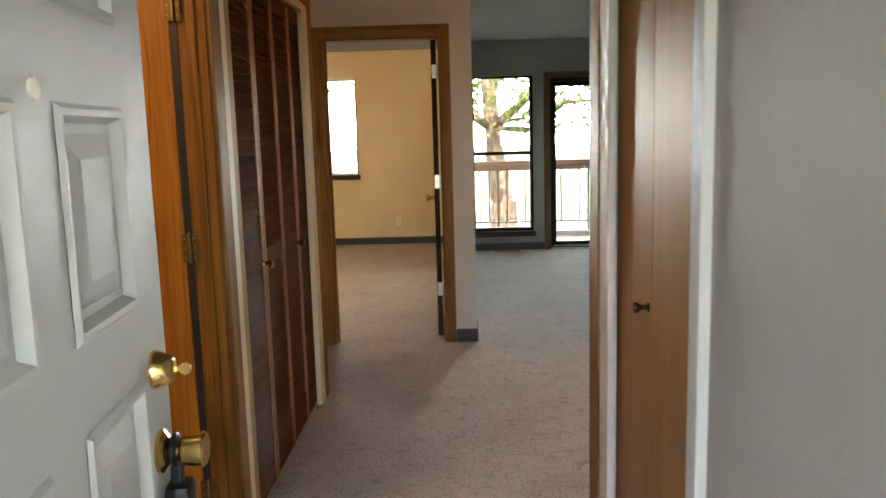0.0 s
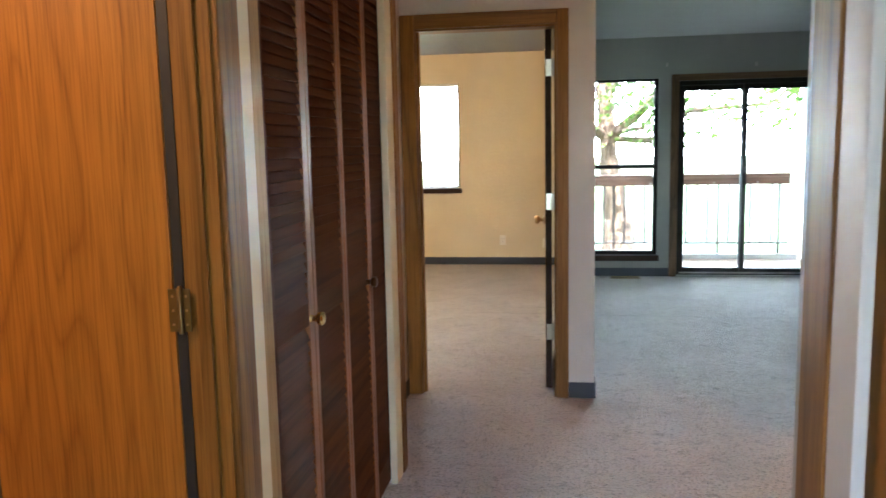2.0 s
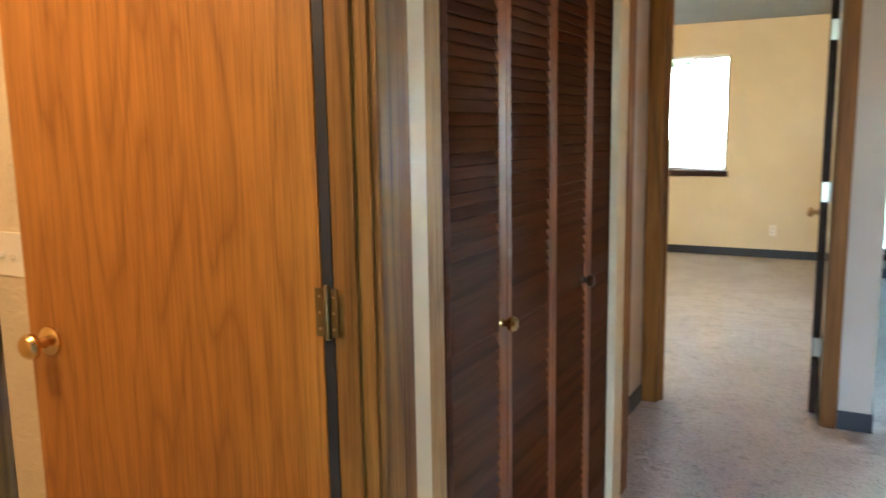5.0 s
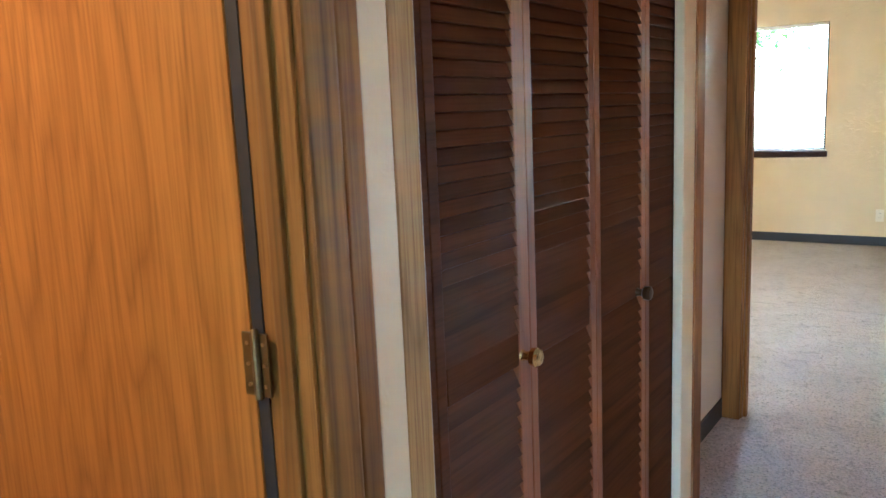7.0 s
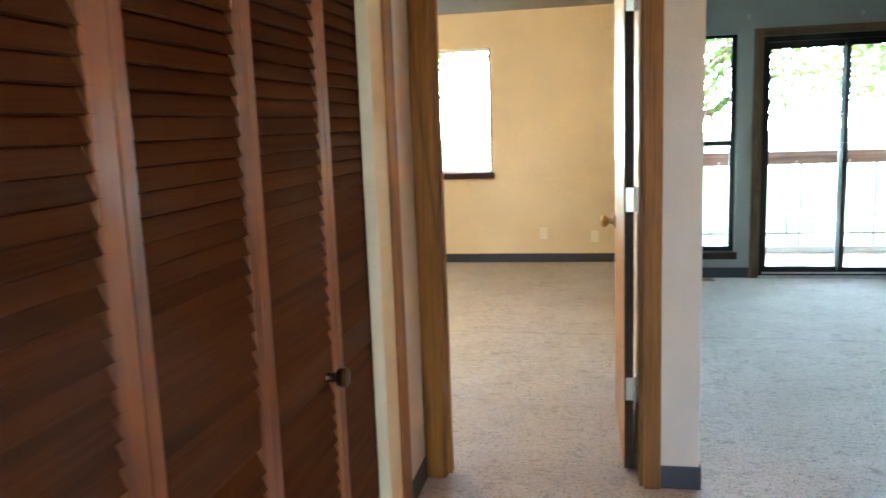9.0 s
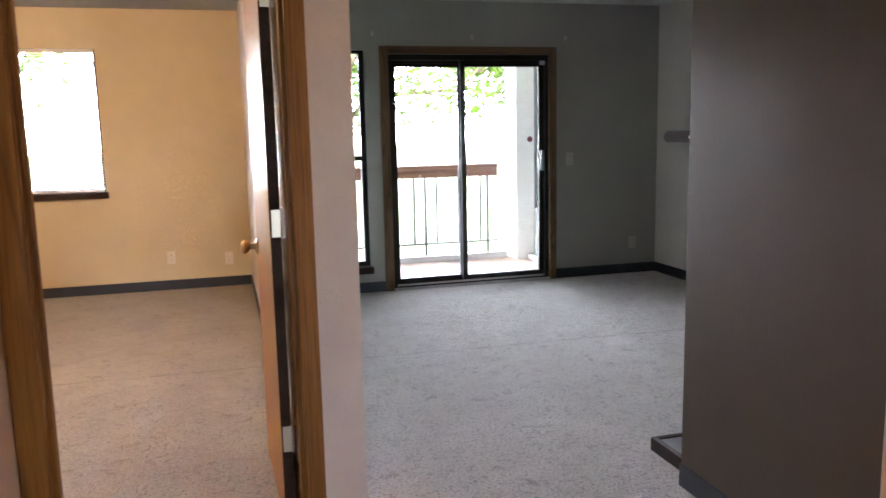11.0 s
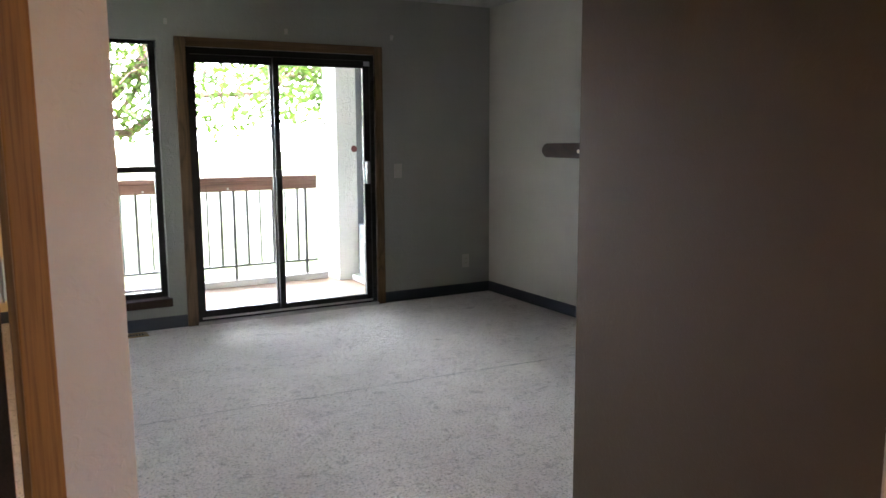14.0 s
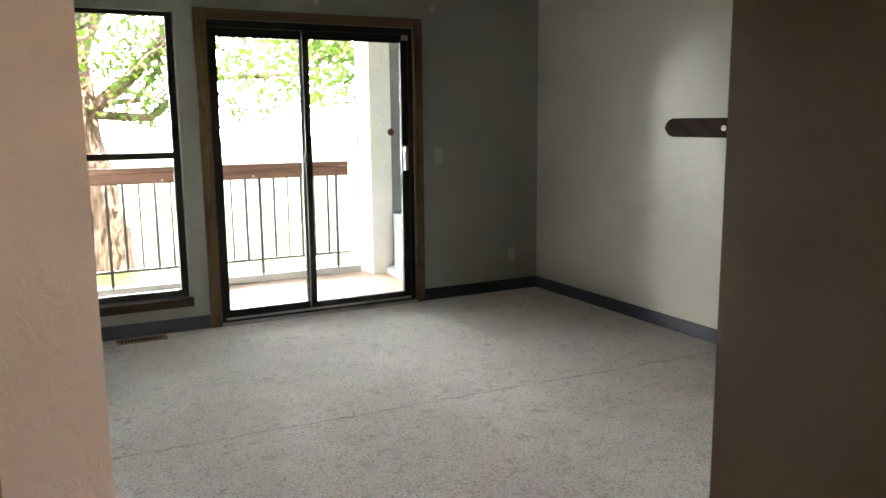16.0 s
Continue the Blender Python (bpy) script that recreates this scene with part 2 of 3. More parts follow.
LEAF, nt, b = material("leaf", (0.08, 0.12, 0.03), 0.55)
geo = nt.nodes.new("ShaderNodeNewGeometry")
lc = ramp(nt, geo.outputs["Random Per Island"], [(0.0, (0.02, 0.045, 0.008)), (0.6, (0.04, 0.07, 0.014)), (1.0, (0.065, 0.09, 0.022))])
nt.links.new(lc, b.inputs["Base Color"])
tr = nt.nodes.new("ShaderNodeBsdfTranslucent")
tr.inputs["Color"].default_value = (0.075, 0.15, 0.015, 1)
mx = nt.nodes.new("ShaderNodeMixShader")
mx.inputs[0].default_value = 0.45
nt.links.new(b.outputs[0], mx.inputs[1])
nt.links.new(tr.outputs[0], mx.inputs[2])
nt.links.new(mx.outputs[0], nt.nodes["Material Output"].inputs["Surface"])

GLASS, nt, b = material("window_glass", (1, 1, 1), 0.02)
tp = nt.nodes.new("ShaderNodeBsdfTransparent")
gl = nt.nodes.new("ShaderNodeBsdfGlossy")
gl.inputs["Roughness"].default_value = 0.02
fz = nt.nodes.new("ShaderNodeFresnel")
fz.inputs["IOR"].default_value = 1.45
mx = nt.nodes.new("ShaderNodeMixShader")
nt.links.new(fz.outputs[0], mx.inputs[0])
nt.links.new(tp.outputs[0], mx.inputs[1])
nt.links.new(gl.outputs[0], mx.inputs[2])
nt.links.new(mx.outputs[0], nt.nodes["Material Output"].inputs["Surface"])

OPAL, nt, b = material("lit_opal_glass", (0.9, 0.85, 0.75), 0.3)
b.inputs["Emission Color"].default_value = (1.0, 0.62, 0.3, 1)
b.inputs["Emission Strength"].default_value = 1.5

# ---- mesh helpers ----


def box(bm, x0, x1, y0, y1, z0, z1, bevel=0.0):
    vs = [bm.verts.new((x, y, z)) for x in (x0, x1) for y in (y0, y1) for z in (z0, z1)]
    fs = [bm.faces.new([vs[i] for i in f]) for f in ((0, 1, 3, 2), (4, 6, 7, 5), (0, 4, 5, 1), (2, 3, 7, 6), (0, 2, 6, 4), (1, 5, 7, 3))]
    if bevel:
        bmesh.ops.bevel(bm, geom=list({e for f in fs for e in f.edges}), offset=bevel, segments=2, affect="EDGES", profile=0.6)
    return bm


def boxes(*specs, bevel=0.0):
    bm = bmesh.new()
    for s in specs:
        box(bm, *s, bevel=bevel)
    return bm


def lathe(profile, axis="z", seg=20, at=(0, 0, 0)):
    """A turned shape: profile rows of (along, radius)."""
    bm = bmesh.new()
    rings = []
    for h, r in profile:
        row = []
        for i in range(seg):
            a = math.tau * i / seg
            p = {"z": (r * math.cos(a), r * math.sin(a), h), "x": (h, r * math.cos(a), r * math.sin(a)), "y": (r * math.sin(a), h, r * math.cos(a))}[axis]
            row.append(bm.verts.new(Vector(p) + Vector(at)))
        rings.append(row)
    for a, c in zip(rings, rings[1:]):
        for i in range(seg):
            bm.faces.new((a[i], a[(i + 1) % seg], c[(i + 1) % seg], c[i]))
    bm.faces.new(rings[0][::-1])
    bm.faces.new(rings[-1])
    bmesh.ops.recalc_face_normals(bm, faces=bm.faces)
    return bm


def mesh_of(name, bm, mat, smooth=False):
    me = bpy.data.meshes.new(name)
    bmesh.ops.recalc_face_normals(bm, faces=bm.faces)
    bm.to_mesh(me)
    bm.free()
    me.materials.append(mat)
    if smooth:
        me.polygons.foreach_set("use_smooth", [True] * len(me.polygons))
        me.set_sharp_from_angle(angle=radians(40))
    return me


def part(name, bm, mat, parent=None, label="", smooth=False, m=None):
    ob = new(name, mesh_of(name, bm, mat, smooth) if isinstance(bm, bmesh.types.BMesh) else bm)
    ob.parent = parent
    if m is not None:
        ob.matrix_basis = m
    return tagged(ob, label)


def thing(name, m, label, category, group="", kind=""):
    ob = new(name)
    ob.empty_display_size = 0.1
    ob.matrix_basis = m
    return tagged(ob, label, category, group, kind)


def structure(name, bm, mat, label, category="wall"):
    return tagged(part(name, bm, mat), label, category, "", "structure")


# ---- shell ----
H = 2.44
X_L, X_R = -0.72, 0.50           # hall faces
Y_E = 0.83                       # entry wall, inner face
Y_B = 5.71                       # bedroom door wall
Y_W = 9.78                       # living room window wall
Y_BW = 10.57                     # bedroom window wall
X_P = 0.138                      # living room face of the partition
X_LR = 3.65

floor = structure("floor", boxes((-4.2, 3.8, 0.70, 9.84, -0.12, 0.0), (-4.2, 0.0, 9.84, 10.7, -0.12, 0.0)), CARPET, "worn beige cut-pile carpet through hall and rooms", "floor")
structure("ceiling", boxes((-4.2, 3.8, 0.70, 9.9, H, H + 0.12), (-4.2, 0.138, 9.9, 10.7, H, H + 0.12)), POPCORN, "off-white spray-textured ceiling, greyed in colour for lack of light", "ceiling")
# hall, left side
structure("wall_bath", boxes((-0.86, X_L, Y_E, 2.25, 0, H), (-0.86, X_L, 2.25, 2.96, 2.05, H), (-0.86, X_L, 2.96, 3.215, 0, H)), WALL, "off-white textured hall wall with bathroom doorway")
structure("wall_closet", boxes((-0.86, X_L, 3.215, 4.613, 2.06, H), (-0.86, X_L, 4.613, 4.685, 0, H), (-1.02, -0.905, 4.66, Y_B, 0, H), (-0.905, X_L - 0.14, 4.56, 4.685, 0, H)), WALL, "off-white hall wall around the louvred closet")
structure("wall_bath_north", boxes((-2.9, -0.86, 3.05, 3.15, 0, H)), CREAM, "cream painted bathroom wall")
structure("wall_bath_south", boxes((-2.9, -0.86, 0.98, 1.08, 0, H)), CREAM, "cream painted bathroom wall")
structure("wall_bath_west", boxes((-2.98, -2.9, 0.98, 3.15, 0, H)), CREAM, "cream painted bathroom wall")
structure("wall_closet_back", boxes((-1.55, -1.45, 3.15, 4.66, 0, H), (-1.45, -0.905, 4.56, 4.66, 0, H)), WALL, "plain closet back wall")
structure("wall_west", boxes((-4.3, -4.2, 0.70, 4.66, 0, H), (-4.2, -2.98, 0.70, 0.83, 0, H)), WALL, "plain outer house wall")
structure("wall_east", boxes((3.8, 3.9, 0.70, 9.93, 0, H)), WALL, "plain outer house wall")
# entry wall
structure("wall_entry", boxes((-2.98, -0.43, 0.70, Y_E, 0, H), (-0.43, 0.53, 0.70, Y_E, 2.07, H), (0.53, 3.8, 0.70, Y_E, 0, H)), WALL, "off-white entry wall with open doorway")
# hall, right side
structure("wall_hall_right", boxes((X_R, 0.62, Y_E, 2.04, 0, H), (X_R, 0.62, 2.04, 2.94, 2.05, H), (X_R, 0.62, 2.94, 3.27, 0, H), (0.62, 3.7, 3.17, 3.27, 0, H)), HALLWALL, "pale grey textured hall wall with closet doors")
structure("wall_closet_right", boxes((1.15, 1.25, 1.6, 3.17, 0, H), (0.62, 1.15, 1.5, 1.6, 0, H)), WALL, "plain coat closet wall")
structure("wall_kitchen", boxes((3.7, 3.8, 3.17, 5.74, 0, H)), WALL, "off-white kitchen wall")
# Lamp-lit face of the chase, a thin skin in the unshaded paint
structure("wall_kitchen_north", boxes((1.36, 3.7, 4.805, 4.811, 0, H)), WALL, "off-white kitchen end wall")
structure("wall_chase", boxes((1.362, 3.7, 4.811, 5.74, 0, H)), CHASE_SHADED, "textured wall block behind the fireplace, shade painted into its colour")
# bedroom
structure("wall_bedroom_door", boxes((-4.2, -0.835, Y_B, 5.83, 0, H), (-0.835, -0.060, Y_B, 5.83, 2.05, H), (-0.060, X_P, Y_B, 5.83, 0, H)), WALL, "off-white wall with the bedroom doorway")
structure("wall_partition", boxes((-0.05, X_P, 5.83, Y_BW, 0, H)), WALL, "off-white partition between bedroom and living room")
WX0, WX1, WZ0, WZ1 = -1.98, -1.235, 0.90, 2.11
structure("wall_bedroom_window", boxes((-4.2, WX0, Y_BW, 10.72, 0, H), (WX0, WX1, Y_BW, 10.72, 0, WZ0), (WX0, WX1, Y_BW, 10.72, WZ1, H), (WX1, X_P, Y_BW, 10.72, 0, H)), CREAM, "cream bedroom wall with a window")
structure("wall_bedroom_west", boxes((-4.3, -4.2, 4.66, 10.72, 0, H), (-4.2, -1.45, 4.56, 4.66, 0, H)), CREAM, "cream bedroom wall")
# living room
LX0, LX1, LZ0, LZ1 = 0.19, 0.925, 0.222, 2.035
SX0, SX1, SZ1 = 1.115, 2.565, 2.0
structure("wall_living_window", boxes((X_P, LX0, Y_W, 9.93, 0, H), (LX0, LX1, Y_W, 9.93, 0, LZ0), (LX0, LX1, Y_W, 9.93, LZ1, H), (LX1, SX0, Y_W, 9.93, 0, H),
                                      (SX0, SX1, Y_W, 9.93, SZ1, H), (SX1, 3.8, Y_W, 9.93, 0, H)), LIVING_SHADED, "living room wall with window and sliding door, colour darkened for shade")
structure("wall_living_right", boxes((X_LR, 3.8, 5.74, Y_W, 0, H)), WALL_GLOSS, "pale textured living room side wall")

# baseboards
def baseboard(x0, x1, y0, y1, z1=0.09):
    structure("baseboard", boxes((x0, x1, y0, y1, 0.0, z1), bevel=0.003), VINYL, "blue-grey vinyl cove base along the carpet", "baseboard")


baseboard(X_P + 0.008, 1.042, Y_W - 0.008, Y_W)
baseboard(2.63, X_LR - 0.008, Y_W - 0.008, Y_W)
baseboard(X_LR - 0.008, X_LR, 5.75, Y_W)
baseboard(X_P, X_P + 0.008, Y_B - 0.008, Y_W)
baseboard(0.0, X_P, Y_B - 0.008, Y_B)
baseboard(1.352, 1.36, 4.797, 5.74)
baseboard(1.36, 3.7, 4.797, 4.805)
baseboard(-0.905, -0.897, 4.69, Y_B)
baseboard(-4.2, -0.05, Y_BW - 0.008, Y_BW, 0.088)
baseboard(-0.058, -0.05, 6.0, Y_BW - 0.01, 0.088)
baseboard(X_R - 0.008, X_R, Y_E, 1.95)
baseboard(-2.9, -0.87, 3.042, 3.05)


def casing(name, pieces, mats, label):
    t = thing(name, pose(0, 0, 0), label, "trim", "", "structure")
    for (s, bev), mt in zip(pieces, mats):
        part("trim", boxes(s, bevel=bev), mt, t)
    return t


# bathroom doorway
casing("trim_bath", [((-0.865, -0.715, 2.250, 2.272, 0, 2.04), 0.002), ((-0.722, -0.702, 2.200, 2.262, 0, 2.10), 0.005),
                     ((-0.865, -0.715, 2.945, 2.962, 0, 2.04), 0.002), ((-0.722, -0.700, 2.952, 3.018, 0, 2.10), 0.006), ((-0.722, -0.704, 3.021, 3.067, 0, 2.10), 0.005),
                     ((-0.772, -0.745, 2.936, 2.946, 0, 2.03), 0.003),
                     ((-0.865, -0.715, 2.272, 2.945, 2.035, 2.052), 0.002), ((-0.722, -0.702, 2.262, 2.952, 2.043, 2.10), 0.005)],
       [OAK, OAK, OAK, OAK, OAK, OAK, OAKY, OAKY], "stained oak bathroom door jamb and casing")
part("gap_strip", boxes((-0.823, -0.801, 2.9425, 2.946, 0, 2.03)), GAP_SHADE, bpy.data.objects["trim_bath"], "dark strip painted for the shade in the hinge gap")
# closet opening
casing("trim_closet", [((-0.735, -0.709, 3.070, 3.136, 0, 2.12), 0.004), ((-0.742, -0.714, 3.142, 3.208, 0, 2.06), 0.004), ((-0.775, -0.744, 3.20, 3.268, 0, 2.05), 0.002),
                       ((-0.742, -0.712, 4.503, 4.612, 0, 2.06), 0.004), ((-0.742, -0.706, 4.612, 4.695, 0, 2.12), 0.006),
                       ((-0.742, -0.710, 3.208, 4.503, 2.02, 2.062), 0.004), ((-0.735, -0.708, 3.137, 4.612, 2.062, 2.12), 0.005)],
       [CREAMTRIM, PALEWOOD, MAHOGY, CREAMTRIM, OAK, CREAMTRIM, OAKY], "white and oak trim round the louvred closet")
# bedroom doorway
casing("trim_bedroom", [((-0.903, -0.822, 5.690, 5.714, 0, 2.10), 0.006), ((-0.064, -0.001, 5.690, 5.714, 0, 2.10), 0.006), ((-0.822, -0.064, 5.690, 5.714, 2.025, 2.10), 0.006),
                        ((-0.838, -0.818, 5.714, 5.835, 0, 2.03), 0.002), ((-0.078, -0.058, 5.714, 5.835, 0, 2.03), 0.002), ((-0.818, -0.078, 5.714, 5.835, 2.015, 2.052), 0.002),
                        ((-0.818, -0.805, 5.74, 5.775, 0, 2.015), 0.002)],
       [OAK, OAK, OAKX, OAK, OAK, OAKX, OAK], "stained oak bedroom door jamb and casing")
# hall closet on the right
casing("trim_hall_closet", [((0.478, 0.503, 1.957, 2.022, 0, 2.10), 0.004), ((0.484, 0.60, 2.93, 2.945, 0, 2.04), 0.002), ((0.478, 0.503, 2.85, 2.985, 0, 2.04), 0.005), ((0.474, 0.503, 2.99, 3.16, 0, 2.12), 0.006),
                            ((0.478, 0.503, 2.022, 2.99, 2.04, 2.10), 0.004)],
       [WHITE, WHITE, WHITE, OAK, OAKY], "white and oak trim round the flat closet doors")
# entry frame
casing("trim_entry", [((-0.432, -0.405, 0.69, 0.84, 0, 2.05), 0.003), ((0.495, 0.532, 0.69, 0.84, 0, 2.05), 0.003), ((-0.405, 0.495, 0.69, 0.84, 2.045, 2.075), 0.003)], [WHITE, WHITE, WHITE], "white painted entry door frame")


# ---- hardware ----
def door_knob(parent, m, metal=OLDBRASS, label="brass door knob"):
    """A knob that points along local -y."""
    bm = lathe([(0.0, 0.032), (-0.006, 0.032), (-0.010, 0.024), (-0.014, 0.013), (-0.032, 0.012), (-0.038, 0.020), (-0.046, 0.027), (-0.058, 0.028), (-0.066, 0.022), (-0.068, 0.012)], "y", 24)
    return part("door_knob", bm, metal, parent, label, True, m)


def hinge(parent, m, metal=STEEL):
    bm = boxes((-0.026, -0.001, -0.003, 0.0, -0.045, 0.045), (0.001, 0.020, -0.003, 0.0, -0.045, 0.045))
    h = part("hinge", bm, metal, parent, "butt hinge", False, m)
    part("pin", lathe([(-0.05, 0.003), (-0.048, 0.006), (0.048, 0.006), (0.052, 0.003)], "z", 10, (0, -0.005, 0)), metal, h, "", True)
    for z in (-0.03, 0.0, 0.03):
        for x in (-0.017, 0.012):
            part("screw", lathe([(0, 0.0035), (-0.0045, 0.003)], "y", 8, (x, 0, z)), OLDBRASS, h)
    return h


# ---- entry door: six-panel steel door, swung inward ----
def panel_bm(w, h, depth):
    """Raised panel in a sunk moulding, facing -y, its corner at the origin."""
    bm = bmesh.new()
    loops = []
    for inset, y in ((0.0, -0.001), (0.006, -0.007), (0.014, -0.006), (0.022, depth), (0.034, depth), (0.062, 0.001), (0.066, -0.001)):
        loops.append([bm.verts.new(p) for p in ((inset, y, inset), (w - inset, y, inset), (w - inset, y, h - inset), (inset, y, h - inset))])
    for a, c in zip(loops, loops[1:]):
        for i in range(4):
            bm.faces.new((a[i], a[(i + 1) % 4], c[(i + 1) % 4], c[i]))
    bm.faces.new(loops[-1])
    return bm


edge, hng = Vector((-0.441, 1.735, 0)), Vector((-0.355, 0.859, 0))
ang = math.degrees(math.atan2(edge.y - hng.y, edge.x - hng.x))
entry = thing("entry_door", pose(hng.x, hng.y, 0.008, 0, 0, ang), "off-white six-panel entry door standing open with key in lock", "door", "", "structure")
cols = [(0.190, 0.428), (0.528, 0.755)]
rows_z = [(0.20, 1.063), (1.171, 1.451), (1.56, 1.90)]
W = 0.880
cut = []
zs = [0.0] + [z for r in rows_z for z in r] + [2.03]
for i in range(0, len(zs), 2):
    cut.append((0, W, 0, 0.042, zs[i], zs[i + 1]))
for z0, z1 in rows_z:
    cut += [(0, cols[0][0], 0, 0.042, z0, z1), (cols[0][1], cols[1][0], 0, 0.042, z0, z1), (cols[1][1], W, 0, 0.042, z0, z1)]
    cut += [(c0, c1, 0.014, 0.042, z0, z1) for c0, c1 in cols]
part("door_leaf", boxes(*cut), DOORPAINT, entry)
for z0, z1 in rows_z:
    for c0, c1 in cols:
        part("panel", panel_bm(c1 - c0, z1 - z0, 0.010), DOORPAINT, entry, "", False, pose(c0, 0, z0))
kn = part("door_knob", lathe([(0, 0.034), (-0.006, 0.034), (-0.012, 0.026), (-0.018, 0.015), (-0.030, 0.016), (-0.036, 0.024), (-0.066, 0.027), (-0.070, 0.024), (-0.071, 0.008)], "y", 28), BRASS, entry, "polished brass knob", True, pose(W - 0.07, 0, 0.93))
db = part("deadbolt", lathe([(0, 0.030), (-0.005, 0.030), (-0.028, 0.020), (-0.031, 0.017), (-0.032, 0.006)], "y", 28), BRASS, entry, "polished brass deadbolt with key", True, pose(W - 0.07, 0, 1.06))
part("key", lathe([(-0.0012, 0.0095), (0.0012, 0.0095)], "x", 16, (0, -0.047, 0)), BRASS, db, "brass key", True)
part("key_shank", boxes((-0.001, 0.001, -0.040, -0.031, -0.004, 0.004)), BRASS, db)
part("peephole", lathe([(0, 0.012), (-0.004, 0.012), (-0.006, 0.008)], "y", 16), IVORY, entry, "small peephole", True, pose(0.481, 0, 1.462))
part("latch_plate", boxes((W - 0.0005, W + 0.0015, 0.008, 0.034, 0.915, 0.975)), OLDBRASS, entry)
lock = thing("lock_box", pose(hng.x, hng.y, 0.008, 0, 0, ang) @ pose(W - 0.07, -0.024, 0.795), "dark key lock box hanging from the brass knob", "lock box")
part("shackle", lathe([(-0.004, 0.024), (-0.002, 0.027), (0.003, 0.027), (0.005, 0.024)], "y", 24, (0, 0, 0.135)), BLACK, lock, "", True)
part("neck", boxes((-0.013, 0.013, -0.008, 0.009, 0.07, 0.115), bevel=0.004), BLACK, lock)
part("body", boxes((-0.029, 0.029, -0.022, 0.020, -0.03, 0.086), bevel=0.017), BLACK, lock, "", True)
part("cover", boxes((0.020, 0.033, -0.018, 0.016, -0.02, 0.065), bevel=0.004), GREYPLASTIC, lock, "grey side cover", True)

# ---- bathroom door: flat oak slab, open ----
bh = Vector((-0.866, 2.938, 0))
be = Vector((-1.600, 2.885, 0))
bang = math.degrees(math.atan2(be.y - bh.y, be.x - bh.x))
bath = thing("bathroom_door", pose(bh.x, bh.y, 0.012, 0, 0, bang), "flat oak veneer bathroom door standing open", "door", "", "structure")
part("door_leaf", boxes((-0.040, 0.735, -0.035, 0.0, 0, 2.02), bevel=0.002), SLAB, bath)
door_knob(bath, pose(0.67, 0.0, 0.94, 0, 0, 180), BRASS)
for z in (0.25, 1.065, 1.80):
    hinge(bath, pose(-0.060, 0.008, z, 0, 0, 180), HINGEBRASS)

# ---- bedroom door ----
bed = thing("bedroom_door", pose(-0.093, 5.840, 0.012, 0, 0, 91.4), "flat wooden bedroom door open against the wall", "door", "", "structure")
part("door_leaf", boxes((0.0, 0.715, 0.0, 0.036, 0, 2.01), bevel=0.002), SLAB, bed)
door_knob(bed, pose(0.63, 0.036, 0.91, 0, 0, 180), OLDBRASS)
part("edge_band", boxes((-0.0025, -0.0003, 0.001, 0.035, 0.002, 2.008)), DARKWOOD, bed, "dark unfinished edge")
for z in (0.33, 1.07, 1.80):
    hp = part("hinge", boxes((-0.006, -0.003, -0.014, 0.030, z - 0.045, z + 0.045)), STEEL, bed, "pale steel butt hinge")
    part("pin", lathe([(z - 0.048, 0.006), (z + 0.05, 0.006)], "z", 10, (-0.006, -0.004, 0)), STEEL, hp, "", True)

# ---- hall closet, flat bifold pair ----
for y0, y1, ky in ((2.056, 2.486, None), (2.492, 2.928, 2.518)):
    d = thing("closet_door", pose(0.522, y0, 0.012), "flat birch veneer closet door, closed", "door", "hall closet doors", "structure")
    part("door_leaf", boxes((0, 0.03, 0, y1 - y0, 0, 2.015), bevel=0.002), SLAB_R, d)
    if ky:
        part("knob", lathe([(0, 0.013), (-0.004, 0.013), (-0.007, 0.007), (-0.020, 0.006), (-0.026, 0.012), (-0.034, 0.0155), (-0.040, 0.014), (-0.042, 0.006)], "x", 20), DARKBRONZE, d, "dark bronze knob", True, pose(0, ky - y0, 0.938))

# ---- louvred bifold closet doors ----
PW, PT = 0.3350, 0.028
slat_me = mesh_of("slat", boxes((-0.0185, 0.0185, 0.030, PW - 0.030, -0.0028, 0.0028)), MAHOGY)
for k in range(4):
    y0 = 3.264 + k * 0.3365
    d = thing("bifold_door", pose(-0.742, y0, 0.015), "dark mahogany-stained louvred bifold door, closed", "door", "louvred closet doors", "structure")
    for a, c in ((0.0, 0.030), (PW - (0.046 if k == 0 else 0.030), PW)):
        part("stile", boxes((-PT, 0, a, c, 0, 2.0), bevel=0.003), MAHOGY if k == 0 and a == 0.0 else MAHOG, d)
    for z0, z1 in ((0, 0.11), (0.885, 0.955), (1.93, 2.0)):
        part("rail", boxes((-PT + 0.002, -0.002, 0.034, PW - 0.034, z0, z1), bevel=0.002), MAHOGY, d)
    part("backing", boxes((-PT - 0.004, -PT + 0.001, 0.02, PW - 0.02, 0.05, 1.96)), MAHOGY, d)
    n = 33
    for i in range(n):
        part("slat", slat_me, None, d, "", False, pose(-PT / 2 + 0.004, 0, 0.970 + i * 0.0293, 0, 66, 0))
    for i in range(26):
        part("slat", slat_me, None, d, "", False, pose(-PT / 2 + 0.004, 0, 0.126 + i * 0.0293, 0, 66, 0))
    if k in (0, 2):
        kb = part("knob", lathe([(0, 0.012), (0.008, 0.009), (0.016, 0.010), (0.022, 0.018), (0.034, 0.020), (0.040, 0.016), (0.042, 0.006)], "x", 20), DARKBRONZE if k == 2 else BRASS, d, "dark tarnished knob" if k == 2 else "small brass knob", True, pose(0, 0.300 if k == 0 else 0.268, 0.905 if k == 0 else 0.898))


